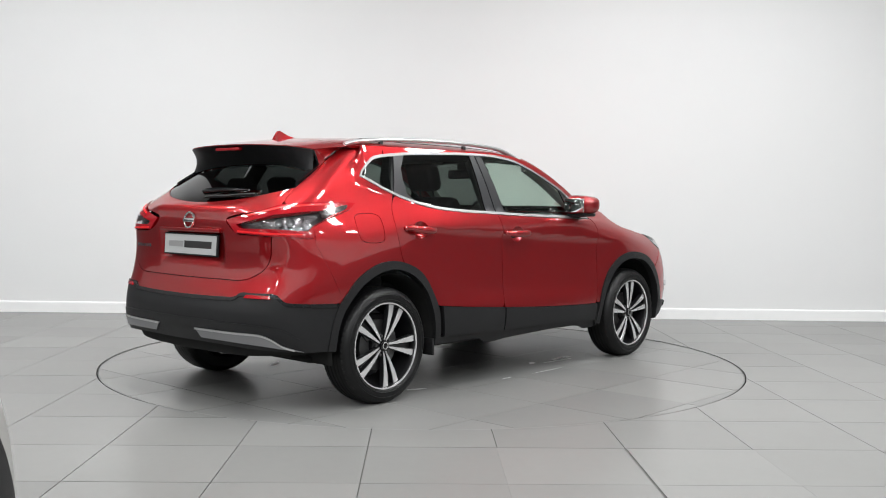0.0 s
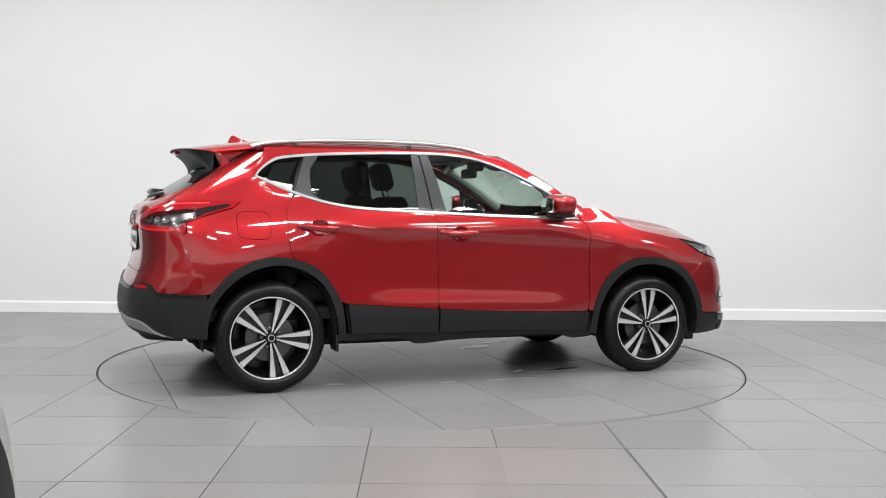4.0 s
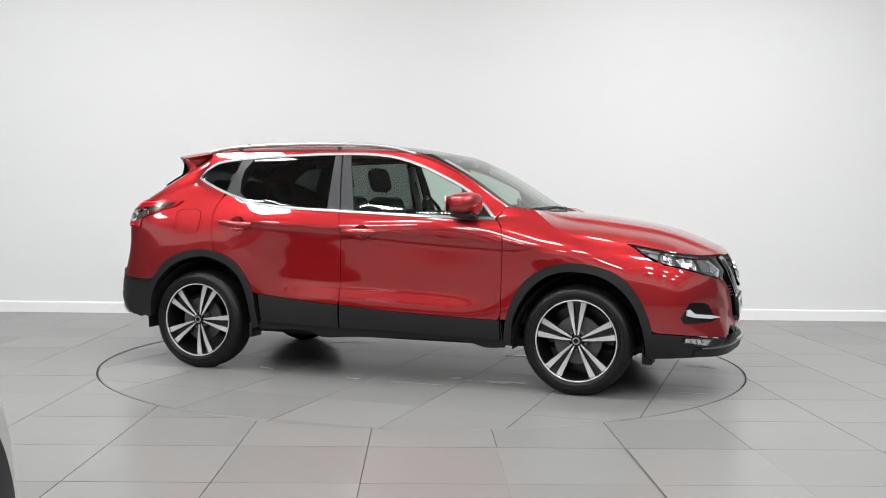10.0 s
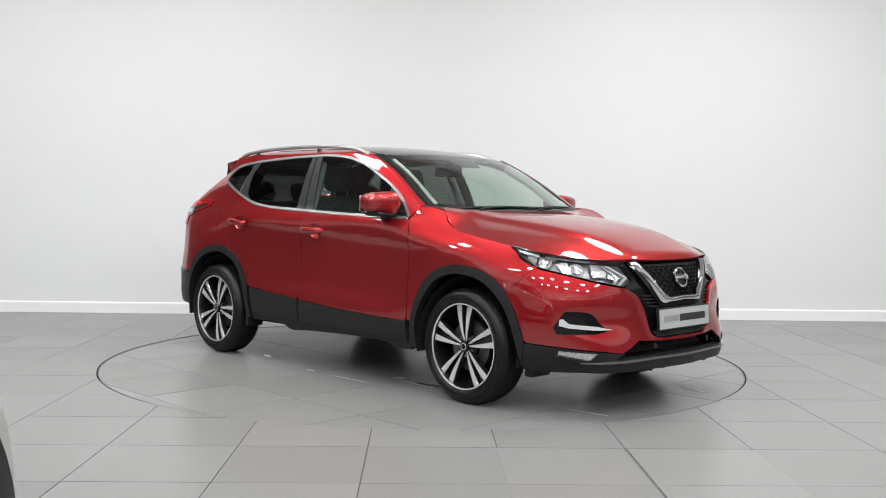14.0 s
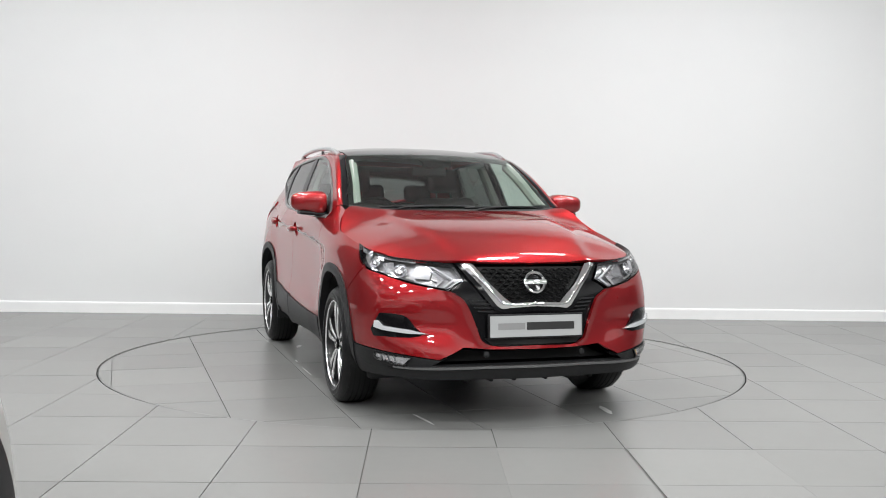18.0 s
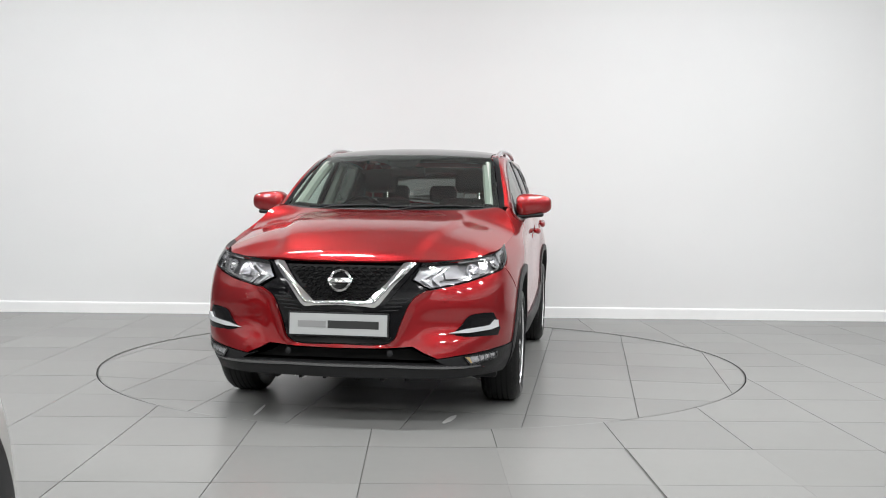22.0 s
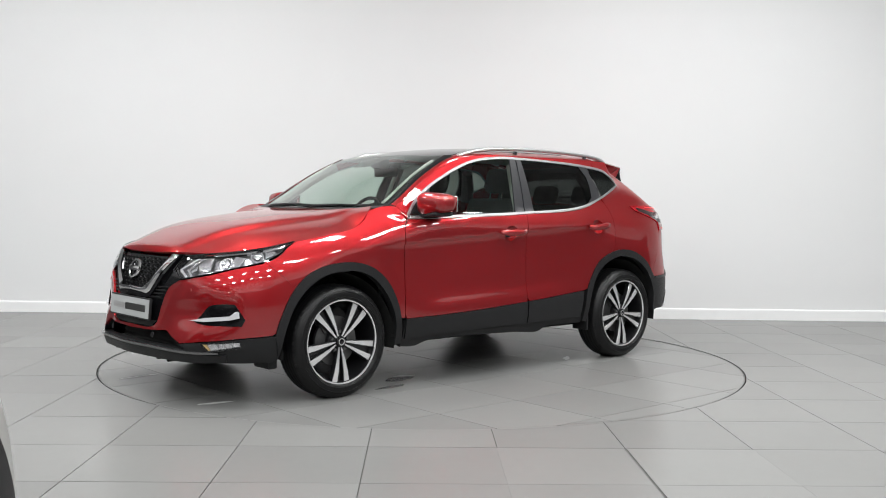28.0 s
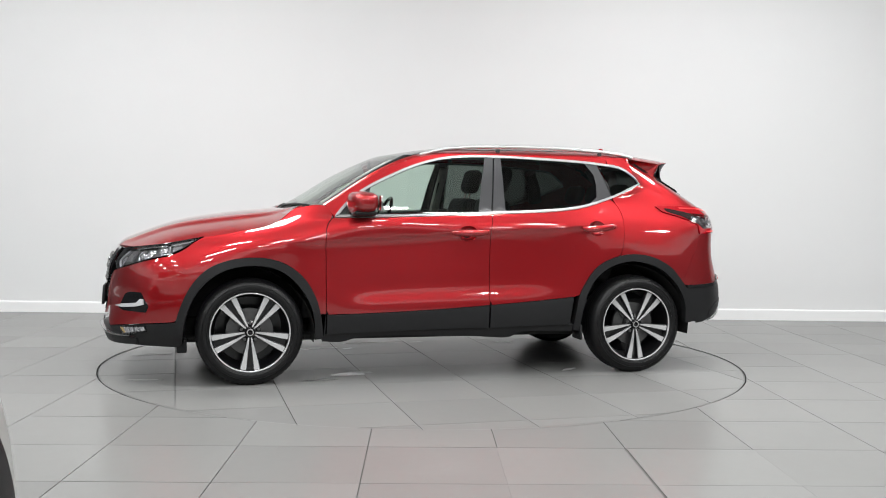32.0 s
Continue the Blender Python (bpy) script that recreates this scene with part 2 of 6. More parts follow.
def slab(P, T, top, depth, bevel=0.0):
    """A flat plate from triangles: its top and its rim."""
    used = sorted({int(i) for t in T for i in t})
    new_of = {old: k for k, old in enumerate(used)}
    P = np.array([P[i] for i in used])
    verts = [(float(x), float(y), top) for x, y in P]
    faces = [tuple(new_of[int(i)] for i in t) for t in T]
    for i, t in enumerate(faces):
        a, b, c = (P[j] for j in t)
        if (b[0] - a[0]) * (c[1] - a[1]) - (b[1] - a[1]) * (c[0] - a[0]) < 0:
            faces[i] = t[::-1]
    count = {}
    for t in faces:
        for k in range(3):
            e = (t[k], t[(k + 1) % 3])
            count[e] = count.get(e, 0) + 1
    rim = [e for e in count if (e[1], e[0]) not in count]
    low = {}
    for a, b in rim:
        for i in (a, b):
            if i not in low:
                low[i] = len(verts)
                verts.append((float(P[i][0]), float(P[i][1]), top - depth))
        faces.append((b, a, low[a], low[b]))
    me = bpy.data.meshes.new("tile")
    me.from_pydata(verts, [], faces)
    return me


def spin(x, y, degrees):
    c, s = math.cos(radians(degrees)), math.sin(radians(degrees))
    return x * c - y * s, x * s + y * c


def tile_mesh(size):
    bm = bmesh.new()
    h = size / 2
    b = 0.0004
    lo = [bm.verts.new((sx * h, sy * h, -0.010)) for sx, sy in ((-1, -1), (1, -1), (1, 1), (-1, 1))]
    mid = [bm.verts.new((sx * h, sy * h, -b)) for sx, sy in ((-1, -1), (1, -1), (1, 1), (-1, 1))]
    up = [bm.verts.new((sx * (h - b), sy * (h - b), 0)) for sx, sy in ((-1, -1), (1, -1), (1, 1), (-1, 1))]
    for k in range(4):
        j = (k + 1) % 4
        bm.faces.new((lo[k], lo[j], mid[j], mid[k]))
        bm.faces.new((mid[k], mid[j], up[j], up[k]))
    bm.faces.new(up)
    me = bpy.data.meshes.new("tile")
    bm.to_mesh(me)
    bm.free()
    me.materials.append(M["tile"])
    return me


def circle(r, n=160):
    return [np.array((r * math.cos(2 * math.pi * i / n), r * math.sin(2 * math.pi * i / n))) for i in range(n)]


def tile_cut(cx, cy, turn, size, r, keep_in):
    """Triangles of a square tile on one side of the circle."""
    h = size / 2
    sq = straight([spin(cx + sx * h, cy + sy * h, turn) for sx, sy in ((-1, -1), (1, -1), (1, 1), (-1, 1), (-1, -1))], 0.2)
    ring = circle(r)
    pts = [Vector(q.tolist()) for q in sq + ring]
    n, m = len(sq), len(ring)
    edges = [(i, (i + 1) % n) for i in range(n)] + [(n + i, n + (i + 1) % m) for i in range(m)]
    v, _, f, *_ = geometry.delaunay_2d_cdt(pts, edges, [], 0, 1e-6)
    P = np.array([[*q] for q in v])
    T = np.array([t for t in f if len(t) == 3])
    C = P[T].mean(1)
    back = np.array([spin(x, y, -turn) for x, y in C])
    ok = (abs(back[:, 0] - cx) < h) & (abs(back[:, 1] - cy) < h) & ((np.hypot(C[:, 0], C[:, 1]) < r * math.cos(math.pi / 160)) == keep_in)
    return P, T[ok]


def floor_and_turntable():
    w, e, s, _ = ROOM
    G = 0.0045
    floor = tagged(link("floor", slab(*fill(straight([(w, s), (e, s), (e, 3.4), (w, 3.4), (w, s)], 2), 0, [circle(RING + 0.004)]), -0.006, 0.1), M["grout"]), "showroom floor of square grey porcelain tiles with narrow joints", "floor", kind="structure")
    bed = bmesh.new()
    lathe([(0.001, -0.20), (RING + 0.2, -0.20)], 64, "z", bm=bed)
    part("pit", bed, M["black"], floor)
    mesh = tile_mesh(TILE - G)
    rest = []
    # joints of the outer grid pass through this point
    gx, gy = spin(-0.824, -2.668, -GRID)
    i0 = gx - TILE * 30
    j0 = gy - TILE * 30
    cells = []
    for i in range(60):
        for j in range(60):
            cx, cy = i0 + (i + 0.5) * TILE, j0 + (j + 0.5) * TILE
            wx, wy = spin(cx, cy, GRID)
            if not (w < wx < e and s < wy < WALL_Y + 0.25):
                continue
            d = math.hypot(wx, wy)
            if d < RING - TILE * 0.75:
                continue
            cells.append((d if abs(wx) < 5.2 and wy > -4.6 else d + 50, cx, cy, wx, wy))
    cells.sort()
    for n, (_, cx, cy, wx, wy) in enumerate(cells):
        h = TILE / 2
        near = min(math.hypot(*spin(cx + a * h, cy + b * h, GRID)) for a in (-1, 0, 1) for b in (-1, 0, 1))
        tip = random.uniform(-0.0004, 0.0004)
        # one joint is wider than the rest
        wide = (cx - gx - 3 * TILE) / TILE
        if abs(abs(wide) - 0.5) < 0.01 and wy < 0:
            wx += math.copysign(0.0045, wide)
        if near < RING + 0.08:
            P, T = tile_cut(cx, cy, GRID, TILE - G, RING + 0.006, False)
            if len(T):
                me = slab(P, T, tip, 0.01)
                me.materials.append(M["tile"])
                link("tile", me, None, floor)
        elif n < 260:
            ob = link("tile", mesh, None, floor)
            ob.matrix_basis = pose(wx, wy, tip, random.uniform(-0.03, 0.03), random.uniform(-0.03, 0.03), GRID)
        else:
            rest.append((wx, wy))
    bm = bmesh.new()
    for wx, wy in rest:
        h = (TILE - G) / 2
        bm.faces.new([bm.verts.new((wx + a, wy + b, 0)) for a, b in (spin(sx * h, sy * h, GRID) for sx, sy in ((-1, -1), (1, -1), (1, 1), (-1, 1)))])
    tagged(part("far_tiles", bm, M["tile"], floor, smooth=False), kind="stuff")
    # turntable
    table = tagged(new("turntable"), "round car turntable tiled in grey porcelain, flush with the floor", "turntable")
    bm = lathe([(RING - 0.05, -0.19), (RING - 0.003, -0.19), (RING - 0.003, -0.0005), (RING - 0.009, -0.0005), (RING - 0.010, -0.01), (0.001, -0.01)], 160, "z")
    part("deck", bm, M["grout"], table)
    bm = lathe([(RING - 0.010, -0.006), (RING - 0.010, 0.0008), (RING - 0.003, 0.0008), (RING - 0.003, -0.006)], 160, "z", closed=True)
    part("edge_ring", bm, M["steel"], table, "thin dark steel rim")
    jx, jy = 2.488 - OX, 0.947 - OY
    for i in range(-6, 7):
        for j in range(-6, 7):
            cx, cy = jx + (i + 0.5) * TILE, jy + (j + 0.5) * TILE
            h = TILE / 2
            corners = [math.hypot(cx + a * h, cy + b * h) for a in (-1, 1) for b in (-1, 1)]
            if min(math.hypot(max(abs(cx) - h, 0), max(abs(cy) - h, 0)), *corners) > RING - 0.012:
                continue
            if max(corners) < RING - 0.02:
                link("tile", mesh, None, table).matrix_basis = pose(cx, cy, random.uniform(-0.0004, 0.0004), random.uniform(-0.03, 0.03), random.uniform(-0.03, 0.03), 0)
            else:
                P, T = tile_cut(cx, cy, 0, TILE - G, RING - 0.011, True)
                if len(T):
                    me = slab(P, T, 0.0, 0.008)
                    me.materials.append(M["tile"])
                    link("tile", me, None, table)
    return table


def walls():
    w, e, s, top = ROOM
    turn = Matrix.Translation((0, WALL_Y, 0)) @ pose(0, 0, 0, 0, 0, WALL_TURN)
    # unseen dark stretch, added to keep the tailgate's reflections dark
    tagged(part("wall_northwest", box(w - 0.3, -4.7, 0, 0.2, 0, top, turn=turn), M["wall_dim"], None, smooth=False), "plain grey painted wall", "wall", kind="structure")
    bm = box(-4.7, e + 0.3, 0, 0.2, 0, top, turn=turn)
    tagged(part("wall_north", bm, M["wall"], None, smooth=False), "plain white painted showroom wall", "wall", kind="structure")
    # skirting: a plain board with a rounded top, in two lengths
    for name, a, b in (("baseboard", w, -1.628), ("baseboard", -1.625, e)):
        bm = bmesh.new()
        prof = [(0, 0), (-0.018, 0), (-0.018, 0.095), (-0.016, 0.104), (-0.010, 0.110), (0, 0.112)]
        ends = [[bm.verts.new((x, y, z)) for y, z in prof] for x in (a, b)]
        for k in range(len(prof)):
            j = (k + 1) % len(prof)
            bm.faces.new((ends[0][k], ends[0][j], ends[1][j], ends[1][k]))
        bm.faces.new(ends[0])
        bm.faces.new(ends[1][::-1])
        bmesh.ops.transform(bm, matrix=turn, verts=bm.verts)
        tagged(part(name, bm, M["skirt"], None, smooth=False), "white painted skirting board along the wall", "skirting", kind="structure")
    for name, b in (("wall_west", (w - 0.2, w, s, 3.2, 0, top)), ("wall_east", (e, e + 0.2, s, 3.2, 0, top)), ("wall_south", (w, e, s - 0.2, s, 0, top))):
        tagged(part(name, box(*b), M["wall"], None, smooth=False), "wall painted white above a dark grey lower half", "wall", kind="structure")
    # unseen boards, proud of the plaster, added as the dark room the flanks reflect
    for b in ((w, w + .02, s + .02, 2.6, 0.002, BOARD_TOP), (e - .02, e, s + .02, 2.6, 0.002, BOARD_TOP), (w, e, s, s + .02, 0.002, BOARD_TOP)):
        tagged(part("trim_dado", box(*b), M["wall_dim"], None, smooth=False), "dark grey panelling on the lower wall", "panelling", kind="structure")
    tagged(part("ceiling", box(w, e, s, 3.4, top, top + 0.1), M["ceil"], None, smooth=False), "plain pale grey ceiling", "ceiling", kind="structure")


def ceiling_lights():
    top = ROOM[3]
    body = box(-0.375, 0.375, -0.25, 0.25, -0.06, 0.0)
    bmesh.ops.delete(body, geom=[f for f in body.faces if f.normal.z < -0.9], context="FACES")
    first = tagged(new("ceiling_light"), "white panel ceiling light, switched on", "light", "ceiling lights")
    part("housing", body, M["fixture"], first)
    glow = bmesh.new()
    glow.faces.new([glow.verts.new(q) for q in ((-0.375, -0.25, -0.058), (-0.375, 0.25, -0.058), (0.375, 0.25, -0.058), (0.375, -0.25, -0.058))])
    part("diffuser", glow, M["lamp"], first, smooth=False)
    first.matrix_basis = pose(LIGHTS[0][0], LIGHTS[0][1], top, 0, 0, LIGHTS[0][2])
    for x, y, a in LIGHTS[1:]:
        copy_thing(first, pose(x, y, top, 0, 0, a))


# y 0.35 row added to light the wall; rows south of -4.75 only assumed
LIGHTS = [(x, 0.35, 0) for x in (-4.2, -1.8, 1.9, 3.75)] + [(x, y, 0) for y in (-1.75, -4.75, -7.75, -10.75) for x in (-6.6, -3.9, -1.2, 1.5, 4.2, 6.9)]
TABLE = floor_and_turntable()
walls()
ceiling_lights()


# ---- the car's skin: a net of upright feature lines, s = the way round from the tail's middle to the nose's middle ----
ZROWS = [0.20, 0.32, 0.44, 0.56, 0.68, 0.80, 0.92, 1.02, 1.10]
ZTOP = [1.20, 1.30, 1.40, 1.50]
COLS = []


def waist(x):
    return float(np.interp(x, [-0.4, 0.0, 0.5, 1.3, 2.2], [0.765, 0.800, 0.815, 0.82, 0.765]))


def cabin(b, z):
    d = z - 1.08
    return b - 0.26 * d - 0.28 * d * d


def col(s, xs, ys, xtop=None, ytop=None):
    """One feature line: x and y at the heights of ZROWS, then of ZTOP (on the cabin's side if not given)."""
    xs = list(xs) if isinstance(xs, (list, tuple)) else [xs] * len(ZROWS)
    ys = list(ys)
    xs += xtop or [xs[-1]] * len(ZTOP)
    ys += ytop or [cabin(waist(s), z) for z in ZTOP]
    COLS.append((s, xs, ys))


# tail
col(-1.58, [-.75, -.785, -.817, -.822, -.775, -.735, -.735, -.738, -.715], [0] * 9, [-.595, -.435, -.27, -.10], [0] * 4)
col(-1.34, [-.745, -.78, -.812, -.817, -.771, -.731, -.731, -.734, -.711], [.24] * 9, [-.591, -.431, -.266, -.098], [.235, .225, .215, .20])
col(-1.10, [-.728, -.763, -.795, -.800, -.757, -.717, -.717, -.72, -.695], [.48, .48, .48, .48, .48, .48, .475, .47, .46], [-.572, -.415, -.25, -.085], [.445, .42, .39, .365])
col(-0.87, [-.675, -.710, -.742, -.746, -.712, -.677, -.677, -.68, -.648], [.65, .665, .673, .675, .68, .682, .675, .668, .65], [-.525, -.375, -.212, -.05], [.61, .575, .535, .50])
col(-0.66, [-.57, -.60, -.625, -.628, -.612, -.60, -.595, -.592, -.565], [.772, .790, .800, .802, .803, .793, .787, .774, .750], [-.45, -.31, -.155, .0], [.71, .665, .62, .575])
col(-0.40, -.40, [.84, .858, .872, .875, .877, .869, .853, .829, .793], [-.345, -.225, -.08, .07], [.75, .698, .645, .598])
# sides
col(0.0, 0.0, [.84, .868, .886, .891, .891, .886, .873, .847, .811])
col(0.5, 0.5, [.82, .862, .880, .877, .872, .871, .876, .870, .832])
col(1.3, 1.3, [.81, .862, .881, .877, .871, .869, .873, .867, .834])
col(2.05, 2.05, [.82, .862, .880, .878, .874, .874, .878, .865, .818])
col(2.646, 2.646, [.84, .87, .89, .898, .900, .896, .872, .79, .70], None, [.62, .58, .54, .50])
# nose
col(3.0, [2.99, 2.99, 3.0, 3.0, 3.0, 3.0, 2.96, 2.88, 2.80], [.80, .862, .882, .885, .880, .860, .805, .72, .64], [2.7, 2.6, 2.5, 2.4], [.58, .54, .5, .46])
col(3.28, [3.24, 3.265, 3.275, 3.275, 3.268, 3.235, 3.165, 3.08, 3.0], [.72, .782, .80, .803, .795, .775, .73, .66, .59], [2.9, 2.8, 2.7, 2.6], [.54, .5, .46, .42])
col(3.58, [3.44, 3.475, 3.462, 3.45, 3.44, 3.405, 3.325, 3.22, 3.12], [.54, .565, .562, .56, .555, .54, .515, .48, .44], [3.0, 2.9, 2.8, 2.7], [.4, .37, .34, .31])
col(3.90, [3.50, 3.548, 3.535, 3.525, 3.51, 3.475, 3.39, 3.28, 3.18], [.26, .268, .268, .268, .268, .265, .26, .25, .24], [3.05, 2.95, 2.85, 2.75], [.22, .2, .18, .16])
col(4.16, [3.525, 3.572, 3.562, 3.55, 3.535, 3.495, 3.405, 3.295, 3.195], [0] * 9, [3.06, 2.96, 2.86, 2.76], [0] * 4)


def natural(xk, yk, xq):
    """Natural cubic spline through (xk, yk rows), at xq."""
    xk, yk = np.array(xk, float), np.array(yk, float)
    n, h = len(xk), np.diff(xk)
    A = np.eye(n)
    r = np.zeros((n,) + yk.shape[1:])
    for i in range(1, n - 1):
        A[i, i - 1:i + 2] = h[i - 1], 2 * (h[i - 1] + h[i]), h[i]
        r[i] = 6 * ((yk[i + 1] - yk[i]) / h[i] - (yk[i] - yk[i - 1]) / h[i - 1])
    m = np.linalg.solve(A, r.reshape(n, -1)).reshape(r.shape)
    k = np.clip(np.searchsorted(xk, xq) - 1, 0, n - 2)
    sh = (-1,) + (1,) * (yk.ndim - 1)
    a, b, hh = (xk[k + 1] - xq).reshape(sh), (xq - xk[k]).reshape(sh), h[k].reshape(sh)
    return (m[k] * a ** 3 + m[k + 1] * b ** 3) / (6 * hh) + (yk[k] / hh - m[k] * hh / 6) * a + (yk[k + 1] / hh - m[k + 1] * hh / 6) * b


class Sheet:
    """A smooth sheet tabled over two parameters; gives places and normals."""

    def __init__(self, us, vs, P):
        self.us, self.vs, self.P = us, vs, P
        du, dv = np.gradient(P, us, axis=0), np.gradient(P, vs, axis=1)
        N = np.cross(du, dv)
        self.N = N / (np.linalg.norm(N, axis=2, keepdims=True) + 1e-12)

    def at(self, uv):
        uv = np.atleast_2d(np.array(uv, float))
        iu = (np.clip(uv[:, 0], self.us[0], self.us[-1]) - self.us[0]) / (self.us[1] - self.us[0])
        iv = (np.clip(uv[:, 1], self.vs[0], self.vs[-1]) - self.vs[0]) / (self.vs[1] - self.vs[0])
        a, b = np.minimum(iu.astype(int), len(self.us) - 2), np.minimum(iv.astype(int), len(self.vs) - 2)
        fa, fb = (iu - a)[:, None], (iv - b)[:, None]
        out = []
        for T in (self.P, self.N):
            out.append((T[a, b] * (1 - fa) + T[a + 1, b] * fa) * (1 - fb) + (T[a, b + 1] * (1 - fa) + T[a + 1, b + 1] * fa) * fb)
        out[1] /= np.linalg.norm(out[1], axis=1, keepdims=True) + 1e-12
        return out


def fade(x, a, b):
    t = np.clip((x - a) / (b - a), 0, 1)
    return t * t * (3 - 2 * t)


def creases(x, z, s):
    """Pressed lines of the flanks: the shoulder crease, the low swage and the lips round the wheels."""
    side = fade(s, -.45, -.3) * (1 - fade(s, 2.9, 3.05))
    zc = np.interp(x, [.1, .43, .75, 1.3, 1.88, 2.1, 2.5], [1.022, 1.008, .993, .966, .931, .917, .90])
    below = np.clip(zc - z, 0, None)
    d = -.0230 * (1 - np.exp(-below / .022)) * np.exp(-below / .15) * fade(x, .02, .40) * (1 - fade(x, 2.15, 2.5))
    zr = np.interp(x, [.5, 1.07, 1.6, 2.1], [.592, .575, .558, .535])
    d = d + .0092 / (1 + np.exp((z - zr + .015) / .018)) * fade(x, .46, .9) * (1 - fade(x, 1.85, 2.12)) - .002 * np.exp(-((z - zr - .06) / .06) ** 2) * fade(x, .5, .9) * (1 - fade(x, 1.85, 2.12))
    for cx, r0 in ((0.0, .60), (2.646, .585)):
        r = np.hypot(x - cx, (z - .335) * 1.02)
        d = d + .0015 / (1 + np.exp((r - r0) / .012)) * fade(z, .35, .5)
    return d * side


def body_sheet():
    zs = ZROWS + ZTOP
    S = np.linspace(COLS[0][0], COLS[-1][0], 460)
    Z = np.linspace(zs[0], zs[-1], 320)
    # mirrored beyond both middles so that the skin runs square across them
    ss = [c[0] for c in COLS]
    T = np.array([[(x, y) for x, y in zip(c[1], c[2])] for c in COLS])
    ss = [2 * ss[0] - ss[1]] + ss + [2 * ss[-1] - ss[-2]]
    T = np.concatenate([T[1:2] * [1, -1], T, T[-2:-1] * [1, -1]])
    R = natural(zs, np.swapaxes(T, 0, 1), Z)
    Q = natural(ss, np.swapaxes(R, 0, 1), S)
    Q[:, :, 1] += creases(Q[:, :, 0], np.broadcast_to(Z[None, :], Q.shape[:2]), np.broadcast_to(S[:, None], Q.shape[:2]))
    # the side windows lean in on one even curve above the belt
    part_s = (S > .12) & (S < 2.08)
    rows = [int(np.searchsorted(Z, z)) for z in (1.20, 1.49)]
    lowfit, topfit = [np.polyfit(S[part_s], Q[part_s, k, 1], 3) for k in rows]
    f = (Z - 1.20) / .29
    for i in np.nonzero((S > -.21) & (S < 2.31))[0]:
        s = S[i]
        lean = fade(s, 1.2, 1.75)
        y = (np.polyval(lowfit, s) + .008 * lean) * (1 - f) + (np.polyval(topfit, s) - .010 * lean) * f + .25 * .29 ** 2 * f * (1 - f)
        zb = float(np.interp(s, [-.2, -.05, .05, .15, .5, 1.0, 1.6, 2.1], [1.31, 1.275, 1.235, 1.19, 1.14, 1.10, 1.08, 1.06]))
        w = fade(s, -.20, .0) * (1 - fade(s, 2.0, 2.3)) * fade(Z, zb - .012 - .02 * (s < .15), zb + .022)
        Q[i, :, 1] = Q[i, :, 1] * (1 - w) + y * w
    P = np.concatenate([Q, np.broadcast_to(Z[None, :, None], Q.shape[:2] + (1,))], axis=2)
    sh = Sheet(S, Z, P)
    if sh.N[230, 90, 1] < 0:
        sh.N = -sh.N
    for k in (0, -1):  # square across the middle
        sh.N[k, :, 1] = 0
        sh.N[k] /= np.linalg.norm(sh.N[k], axis=1, keepdims=True)
    return sh


BODY = body_sheet()


def s_of(x, z):
    """The way round at which the skin has this x at this height (sides only)."""
    k = int(round((z - BODY.vs[0]) / (BODY.vs[1] - BODY.vs[0])))
    k = min(max(k, 0), len(BODY.vs) - 1)
    row = BODY.P[:, k, 0]
    a, b = int(row.argmin()), int(row.argmax())
    return float(np.interp(x, row[a:b + 1], BODY.us[a:b + 1]))


def xz(points):
    """An outline in (x, z) of the side turned into (s, z)."""
    return [np.array((s_of(p[0], p[1]), p[1])) for p in points]


# ---- further sheets of the car: bonnet, roof, windscreen ----
def table(us, vs, fn):
    return Sheet(us, vs, np.array([[fn(float(u), float(v)) for v in vs] for u in us]))


def up(sheet):
    if sheet.N[len(sheet.us) // 2, len(sheet.vs) // 2, 2] < 0:
        sheet.N = -sheet.N
    return sheet


def along(xk, yk):
    fine = np.linspace(xk[0], xk[-1], 400)
    val = natural(xk, yk, fine)
    return lambda x: float(np.interp(x, fine, val))


HOOD_MID = along([2.05, 2.46, 2.70, 2.90, 3.10, 3.30, 3.40, 3.45, 3.48, 3.54], [1.155, 1.105, 1.080, 1.052, 1.012, .945, .907, .880, .846, .76])
HOOD_DROP = along([2.05, 2.38, 2.44, 2.54, 2.70, 2.95, 3.2, 3.54], [-.01, .004, .046, .083, .104, .118, .12, .10])


def hood_z(x, y):
    y = abs(y)
    ridge = np.interp(x, [2.3, 2.9, 3.45], [.56, .48, .36])
    bulge = 0.018 / (1 + math.exp((y - ridge) / 0.016)) - 0.012
    return HOOD_MID(x) - HOOD_DROP(x) * (y / 0.80) ** 3.0 + bulge * np.interp(x, [2.3, 2.6, 3.3, 3.5], [.4, 1, 1, .3]) - 0.05 * max(0, (x - 3.2)) * (y / .4) ** 2


ROOF_MID = along([-.62, -.45, -.1, .3, .7, 1.1, 1.4, 1.63, 1.8], [1.472, 1.500, 1.548, 1.572, 1.578, 1.566, 1.540, 1.500, 1.462])


ROOF_EDGE = [(-.62, 1.425), (-.345, 1.455), (-.05, 1.492), (.16, 1.499), (.6, 1.5), (1.0, 1.5), (1.25, 1.5), (1.45, 1.482), (1.60, 1.447), (1.78, 1.373)]


def roof_rim(x):
    """Half width and height of the roof where it meets the sides."""
    z = float(np.interp(x, [q[0] for q in ROOF_EDGE], [q[1] for q in ROOF_EDGE]))
    if x < .1:
        return float(np.interp(x, [-.62, -.345, -.1, .1], [.56, .575, .60, .640])), z
    return float(BODY.at([(s_of(x, z), z)])[0][0][1]), z


